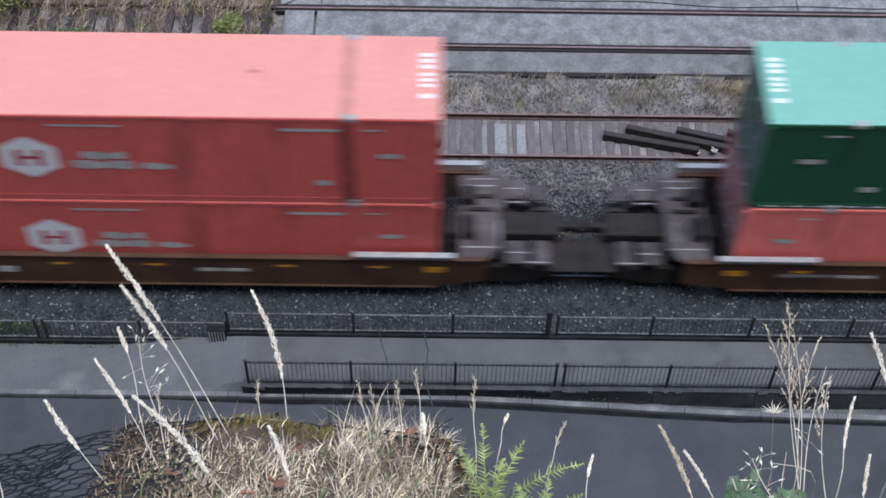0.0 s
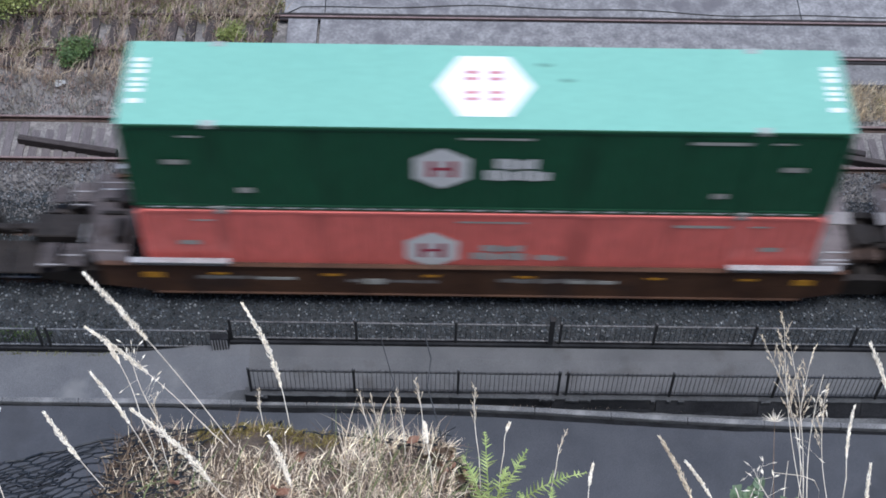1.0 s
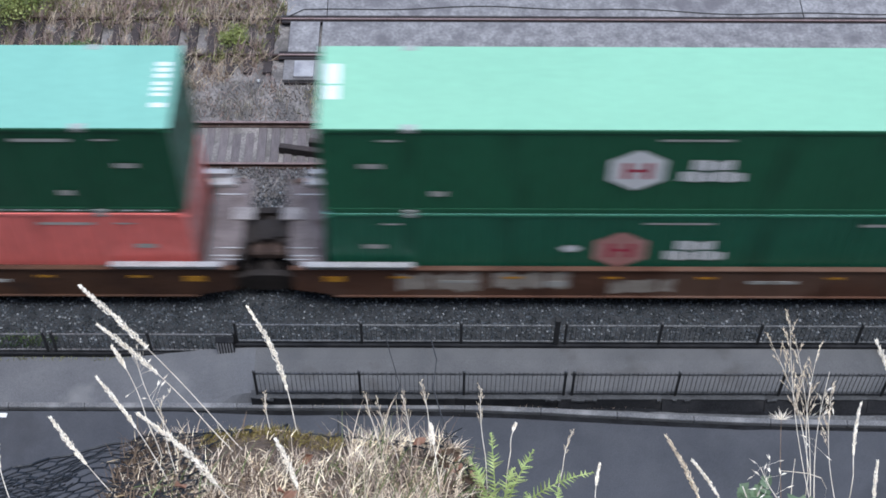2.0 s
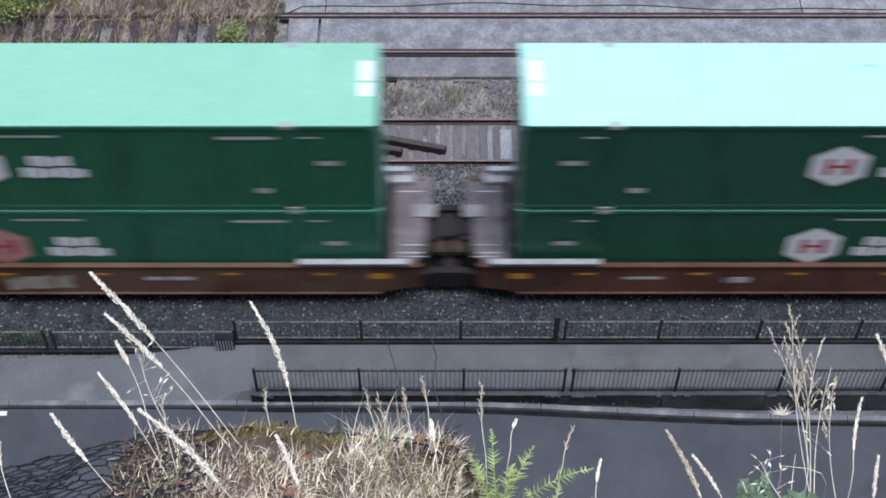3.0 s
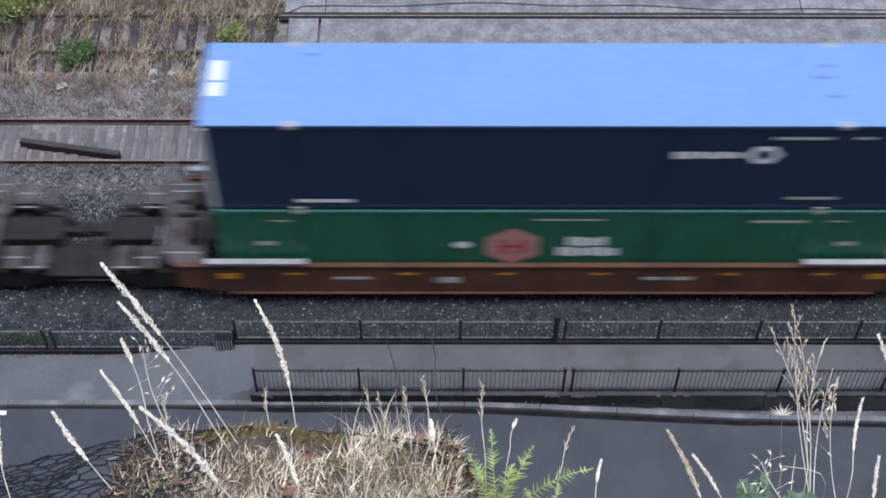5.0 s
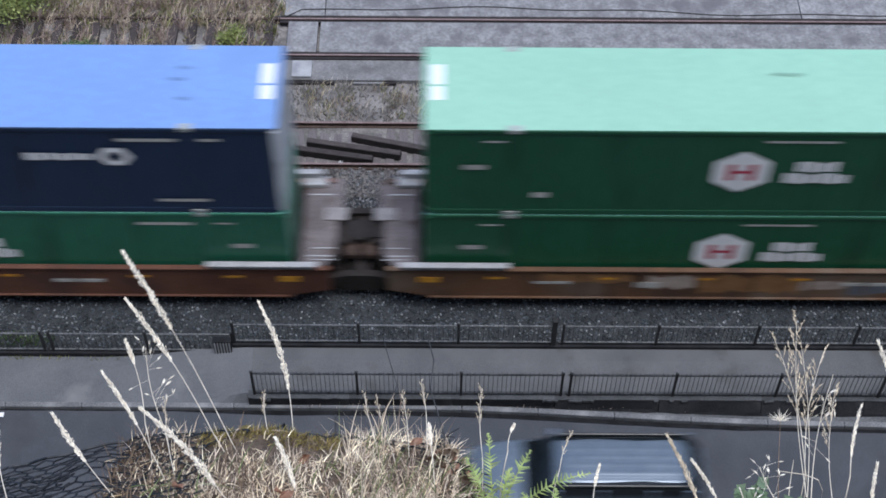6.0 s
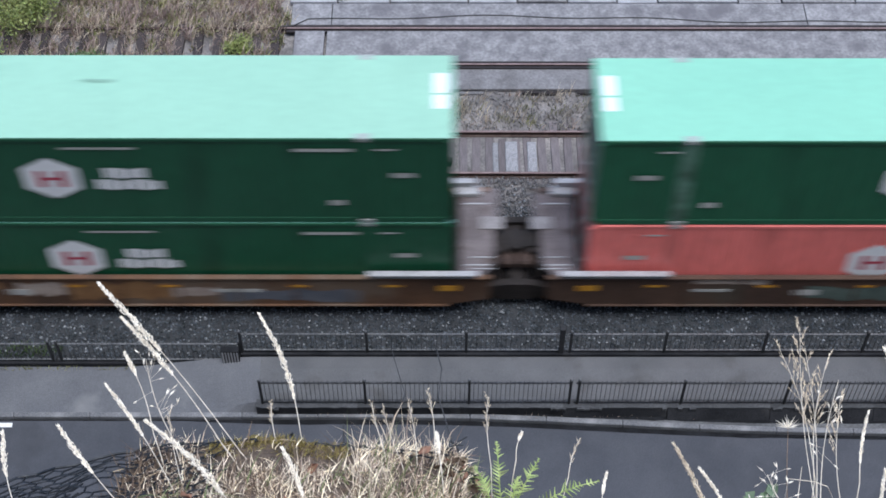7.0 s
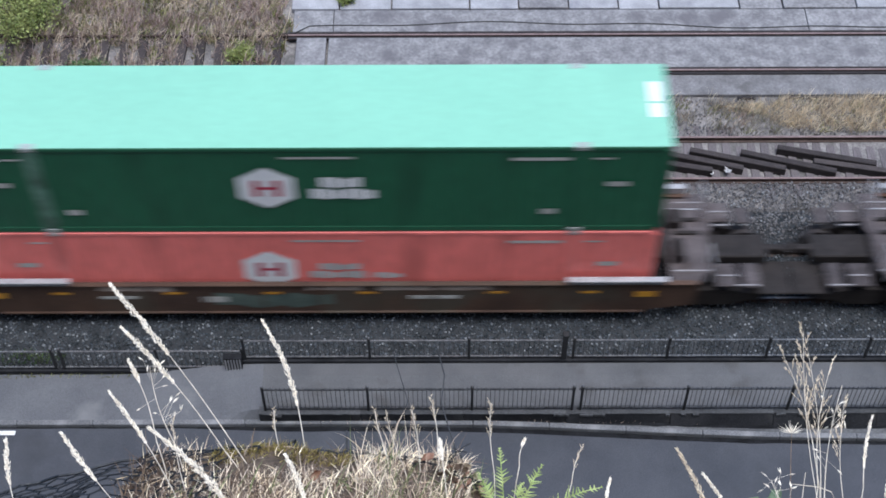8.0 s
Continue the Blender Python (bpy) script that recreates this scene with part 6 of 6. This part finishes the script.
def build_fern(base, fronds, label):
    """Fronds from one root; every frond a rib with two rows of toothed leaflets."""
    fern = thing("fern", label, "fern", "", Matrix.Translation(base))
    b = Vector(base)
    for j, (tip, arch) in enumerate(fronds):
        rng = random.Random(j + 40)
        d = Vector(tip) - b
        flat = d.cross(VIEW_AXIS).normalized()
        lift = Vector((0, 0.3, 1)).normalized()
        n = 26

        def on(s):
            return d * s + lift * (arch * math.sin(math.pi * s))
        v, f = tubes([(on(k / n), on((k + 1) / n)) for k in range(n)], 0.0012, 4)
        for k in range(3, n + 1):
            s = k / n
            p, way = on(s), (on(min(s + 0.05, 1.0)) - on(s - 0.05)).normalized()
            ln = 0.024 * math.sin(math.pi * min(1, 0.12 + 0.86 * s)) * rng.uniform(0.55, 1.15) + 0.003
            for sgn in (-1, 1):
                out = (flat * sgn + way * 0.5 + VIEW_AXIS * rng.uniform(-0.6, 0.6) + way * rng.uniform(-0.25, 0.35)).normalized()
                if rng.random() < 0.2:
                    continue
                wv = way * 0.0026
                o = len(v)
                teeth = 4
                ring = [p - wv * 0.8]
                for q in range(1, teeth + 1):
                    u = q / teeth
                    ring += [p + out * ln * (u - 0.12) - wv * (1.35 - u), p + out * ln * u - wv * (0.75 - 0.75 * u)]
                for q in range(teeth, 0, -1):
                    u = q / teeth
                    ring += [p + out * ln * u + wv * (0.75 - 0.75 * u) if u < 1 else p + out * ln * 1.04, p + out * ln * (u - 0.12) + wv * (1.35 - u)]
                ring.append(p + wv * 0.8)
                v.extend(ring)
                f.append(tuple(range(o, o + len(ring))))
        raw("frond", v, f, M_FERN, fern)


build_fern((0.13, -19.84, 26.58), (((0.116, -19.677, 26.711), 0.02), ((0.208, -19.711, 26.697), 0.02), ((0.336, -19.757, 26.683), 0.035), ((0.07, -19.72, 26.68), 0.02), ((0.165, -19.75, 26.69), 0.02)),
           "bright green fern growing at the mound's side")
build_fern((0.24, -19.93, 26.62), (((0.26, -19.80, 26.69), 0.02), ((0.33, -19.83, 26.68), 0.02), ((0.19, -19.80, 26.67), 0.01)), "small bright green fern below the mound")


def build_bramble():
    b = thing("bramble", "grey-green bramble with small toothed leaves", "bramble", "", pose(0.667, -19.85, 26.672))
    rng = random.Random(9)
    for k in range(12):
        tip = Vector((rng.uniform(-0.15, 0.14), rng.uniform(-0.02, 0.06), rng.uniform(0.02, 0.055)))
        v, f = tubes([((0, -0.05, -0.08), tip * 0.5 + Vector((0, 0, 0.01))), (tip * 0.5 + Vector((0, 0, 0.01)), tip)], 0.0014, 4)
        raw("shoot", v, f, M_STALK, b)
        v, f = [], []
        for j in range(14):
            p = tip * rng.uniform(0.3, 1.05)
            a, s = rng.uniform(0, 6.28), rng.uniform(0.011, 0.021)
            nrm = (Vector((rng.uniform(-0.6, 0.6), rng.uniform(-0.8, 0.2), 1))).normalized()
            x = nrm.cross(Vector((math.cos(a), math.sin(a), 0.1))).normalized()
            y = nrm.cross(x)
            o = len(v)
            for q in range(11):
                w = 2 * math.pi * q / 11
                r = s * (1.0 if q % 2 else 0.72) * (1 + 0.4 * math.cos(w))
                v.append(p + x * r * math.cos(w) + y * r * 0.62 * math.sin(w))
            f.append(tuple(range(o, o + 11)))
        ob = raw("leaves", v, f, M_BRAMBLE, b)
        ob["kind"] = "stuff"


build_bramble()


# ---- the passing car ----
M_CARBLUE = surf("car_paint", (0.135, 0.172, 0.225), (0.15, 0.187, 0.24), 1.0, 0.3, metal=0.2, bump=0, grain=0.02)
M_GLASS = surf("tinted_glass", (0.008, 0.011, 0.014), (0.010, 0.013, 0.016), 1.0, 0.12, bump=0, grain=0)
M_TRIM = surf("black_trim", (0.012, 0.014, 0.018), (0.02, 0.022, 0.026), 4.0, 0.4, bump=0, grain=0.1)
M_LAMP = surf("lamp_glass", (0.5, 0.5, 0.52), (0.6, 0.6, 0.62), 4.0, 0.2, bump=0, grain=0)
M_TAIL = surf("tail_glass", (0.3, 0.01, 0.01), (0.35, 0.015, 0.015), 4.0, 0.2, bump=0, grain=0)


def loft(sections, name, material, parent, smooth=True):
    """A shell through rings of the same number of points, closed at both ends."""
    bm = bmesh.new()
    rings = [[bm.verts.new(p) for p in ring] for ring in sections]
    n = len(rings[0])
    for a, b in zip(rings, rings[1:]):
        for i in range(n):
            bm.faces.new((a[i], b[i], b[(i + 1) % n], a[(i + 1) % n]))
    bm.faces.new(rings[0])
    bm.faces.new(rings[-1][::-1])
    bmesh.ops.recalc_face_normals(bm, faces=bm.faces[:])
    return part(name, bm, material, parent, smooth=smooth)


def ring(x, half, z0, z1, r):
    """A rounded-off rectangle across the car at x."""
    pts = []
    for cy, cz, a0 in ((half - r, z1 - r, 0), (-half + r, z1 - r, 90), (-half + r, z0 + r, 180), (half - r, z0 + r, 270)):
        for k in range(4):
            a = radians(a0 + 30 * k)
            pts.append((x, cy + r * math.cos(a), cz + r * math.sin(a)))
    return pts


def build_car():
    """A tall estate car heading to -x; x = 0 at the rear of the roof, z = 0 on the road."""
    car = thing("car", "blue-grey sport utility car with ribbed roof driving along", "car")
    loft([ring(-4.92, 0.62, 0.42, 0.74, 0.12), ring(-4.82, 0.80, 0.30, 0.92, 0.14), ring(-4.2, 0.90, 0.26, 1.06, 0.12), ring(-3.5, 0.92, 0.26, 1.10, 0.12),
          ring(-1.5, 0.93, 0.26, 1.07, 0.12), ring(-0.1, 0.92, 0.28, 1.08, 0.12), ring(0.36, 0.88, 0.36, 1.02, 0.12), ring(0.50, 0.80, 0.42, 0.90, 0.1)], "body", M_CARBLUE, car)
    loft([ring(-3.62, 0.80, 1.0, 1.12, 0.03), ring(-2.98, 0.70, 1.0, 1.60, 0.10), ring(-2.6, 0.70, 1.0, 1.66, 0.10), ring(-1.0, 0.70, 1.0, 1.69, 0.10),
          ring(-0.02, 0.70, 1.0, 1.66, 0.10), ring(0.26, 0.74, 1.0, 1.40, 0.12), ring(0.40, 0.76, 1.0, 1.08, 0.03)], "cabin", M_GLASS, car)
    # roof skin with pressed ribs
    bm = bmesh.new()
    xs, ys = spread(-2.96, 0.02, 0.1), spread(-0.60, 0.60, 0.04)
    g = []
    for x in xs:
        edge = 0.02 * max(0, (-2.75 - x) / 0.2) ** 2 + 0.03 * max(0, (x + 0.1) / 0.1) ** 2
        row = []
        for y in ys:
            rib = 0.008 * (1 if (round((y + 0.60) / 0.04) % 5 == 2 and -2.7 < x < -0.1) else 0)
            row.append(bm.verts.new((x, y, 1.715 - 0.06 * (y / 0.60) ** 4 - 0.05 * ((x + 1.3) / 1.55) ** 4 - edge + rib)))
        g.append(row)
    for a, b in zip(g, g[1:]):
        for i in range(len(ys) - 1):
            bm.faces.new((a[i], b[i], b[i + 1], a[i + 1]))
    bmesh.ops.recalc_face_normals(bm, faces=bm.faces[:])
    bmesh.ops.solidify(bm, geom=bm.faces[:], thickness=0.02)
    part("roof", bm, M_CARBLUE, car, "blue-grey roof with pressed ribs", smooth=True)
    for s in (-1, 1):
        bm = bmesh.new()
        rod(bm, (-2.8, s * 0.655, 1.71), (-0.05, s * 0.655, 1.71), 0.032, 8)
        for x in (-2.75, -1.4, -0.1):
            box(bm, x - 0.05, x + 0.05, s * 0.655 - 0.02, s * 0.655 + 0.02, 1.62, 1.70)
        part("roof_rail", bm, M_TRIM, car, "black roof rail")
        for x, w in ((-3.0, 0.07), (-1.95, 0.05), (-0.85, 0.06), (0.0, 0.1)):
            bm = bmesh.new()
            prism(bm, [(x - w, 1.05), (x + w, 1.05), (x + w * 0.8 + 0.03, 1.62), (x - w * 0.8 + 0.03, 1.62)], "y", s * 0.735 - 0.02, s * 0.735 + 0.02)
            part("pillar", bm, M_CARBLUE, car)
        bm = bmesh.new()
        box(bm, -2.98, -2.82, s * 1.02 - 0.1, s * 1.02 + 0.1, 1.05, 1.2, 0.03)
        part("wing_mirror", bm, M_CARBLUE, car)
        bm = bmesh.new()
        box(bm, -4.9, -4.7, s * 0.66 - 0.14, s * 0.66 + 0.14, 0.66, 0.8, 0.03)
        part("headlight", bm, M_LAMP, car, "clear headlight")
        bm = bmesh.new()
        box(bm, 0.40, 0.51, s * 0.72 - 0.09, s * 0.72 + 0.09, 0.56, 0.84, 0.02)
        part("tail_light", bm, M_TAIL, car, "red tail light")
        bm = bmesh.new()
        box(bm, -3.4, -0.5, s * 0.935 - 0.012, s * 0.935 + 0.012, 0.3, 0.42, 0.008)
        part("side_trim", bm, M_TRIM, car)
        for x in (-1.62, -0.72):
            box_part("door_handle", (x - 0.1, x + 0.1, s * 0.945 - 0.015, s * 0.945 + 0.015, 0.9, 0.93), M_TRIM, car)
        for x in (-3.92, -0.82):
            bm = bmesh.new()
            rod(bm, (0, -0.11, 0), (0, 0.11, 0), 0.345, 28)
            w = part("wheel", bm, M_BLACK, car, at=pose(x, s * 0.80, 0.345))
            bm = bmesh.new()
            rod(bm, (0, s * 0.10, 0), (0, s * 0.118, 0), 0.22, 20)
            for k in range(5):
                a = k * 2 * math.pi / 5
                rod(bm, (0, s * 0.122, 0), (0.2 * math.cos(a), s * 0.122, 0.2 * math.sin(a)), 0.022, 6)
            part("rim", bm, M_CAP, w, "silver five-spoke rim")
            car_wheels.append((w, x, s * 0.80))
    bm = bmesh.new()
    for s in (-1, 1):
        rod(bm, (-3.38, s * 0.55 - 0.2, 1.095), (-3.1, s * 0.55 - 0.55 * (s > 0) + 0.1, 1.31), 0.008, 5)
    part("wiper", bm, M_TRIM, car)
    box_part("grille", (-4.945, -4.9, -0.4, 0.4, 0.5, 0.66), M_TRIM, car, "black grille")
    return car


car_wheels = []
car = build_car()
CAR_Y = -5.27
CAR_X = [(0.0, 112.0), (2.0, 76.5), (4.0, 41.0), (5.0, 23.2), (5.8, 8.87), (6.0, 5.63), (6.5, -4.3), (6.8, -8.9), (7.0, -12.5), (8.0, -30.5)]


# ---- what moves ----
TRAIN_X = [(0.0, 7.35), (0.5, 0.04), (1.0, -6.98), (1.5, -14.47), (3.0, -36.85), (3.5, -44.31), (4.0, -52.32), (4.5, -59.65),
           (5.8, -79.05), (6.0, -81.70), (6.5, -89.78), (7.0, -97.35), (7.5, -104.78), (8.0, -111.95)]


def path_x(path, t):
    for (t0, x0), (t1, x1) in zip(path, path[1:]):
        if t <= t1:
            return x0 + (x1 - x0) * (t - t0) / (t1 - t0)
    return path[-1][1]


def motions():
    for ob, dx, z in rolling:
        walk(ob, [(t, pose(x + dx, TRACK_Y, z)) for t, x in TRAIN_X])
    steps = [k / 30 for k in range(241)]
    for w, wx in wheelsets:
        walk(w, [(t, pose(wx, 0, WHEEL_R, 0, math.degrees((path_x(TRAIN_X, t) - TRAIN_X[0][1]) / WHEEL_R), 0)) for t in steps])

    walk(car, [(t, pose(x, CAR_Y, ROAD_Z)) for t, x in CAR_X])
    for w, wx, wy in car_wheels:
        rows = [(t, pose(wx, wy, 0.345, 0, math.degrees((path_x(CAR_X, t) - CAR_X[0][1]) / 0.43), 0)) for t in steps]
        walk(w, rows)
    # the wind in the grass: degrees by which a stalk leans about its foot
    tall = [(0.0, -2.5), (0.3, 3.2), (0.5, 7.5), (0.8, -0.8), (1.0, 6.0), (1.3, 8.5), (1.5, 11.5), (2.2, 7.5), (2.8, 4.5), (3.0, 5.0), (3.5, 5.9), (4.0, 0.7), (4.5, 0.0), (5.2, 1.6),
            (5.8, 1.0), (6.0, -5.8), (6.1, -7.4), (6.3, -0.2), (6.5, 3.5), (6.8, 2.4), (7.0, 4.3), (7.3, 2.8), (7.5, 2.9), (7.8, 0.0), (8.0, 1.4)]
    low = [(0.0, -5.6), (0.3, 5.3), (0.5, 9.4), (0.8, -1.0), (1.0, 12.5), (1.3, 8.3), (1.5, 10.6), (2.2, 8.0), (2.8, 5.5), (3.0, 4.9), (3.5, 5.9), (4.0, 1.8), (4.5, -0.2), (5.2, -1.5),
           (5.8, -2.9), (6.0, -5.0), (6.1, -5.2), (6.3, -2.1), (6.5, -2.2), (6.8, -2.3), (7.0, 0.2), (7.3, 2.7), (7.5, 2.5), (7.8, 2.2), (8.0, 1.5)]
    gentle = [(t, 0.5 * (a + b)) for (t, a), (_, b) in zip(tall, low)]
    for ob, foot, share_of_wind, seed in swaying:
        gusts = {1: tall, 2: low}.get(seed, gentle)
        walk(ob, [(t, Matrix.Translation(foot) @ Matrix.Rotation(radians(-a * share_of_wind), 4, VIEW_AXIS)) for t, a in gusts])


motions()
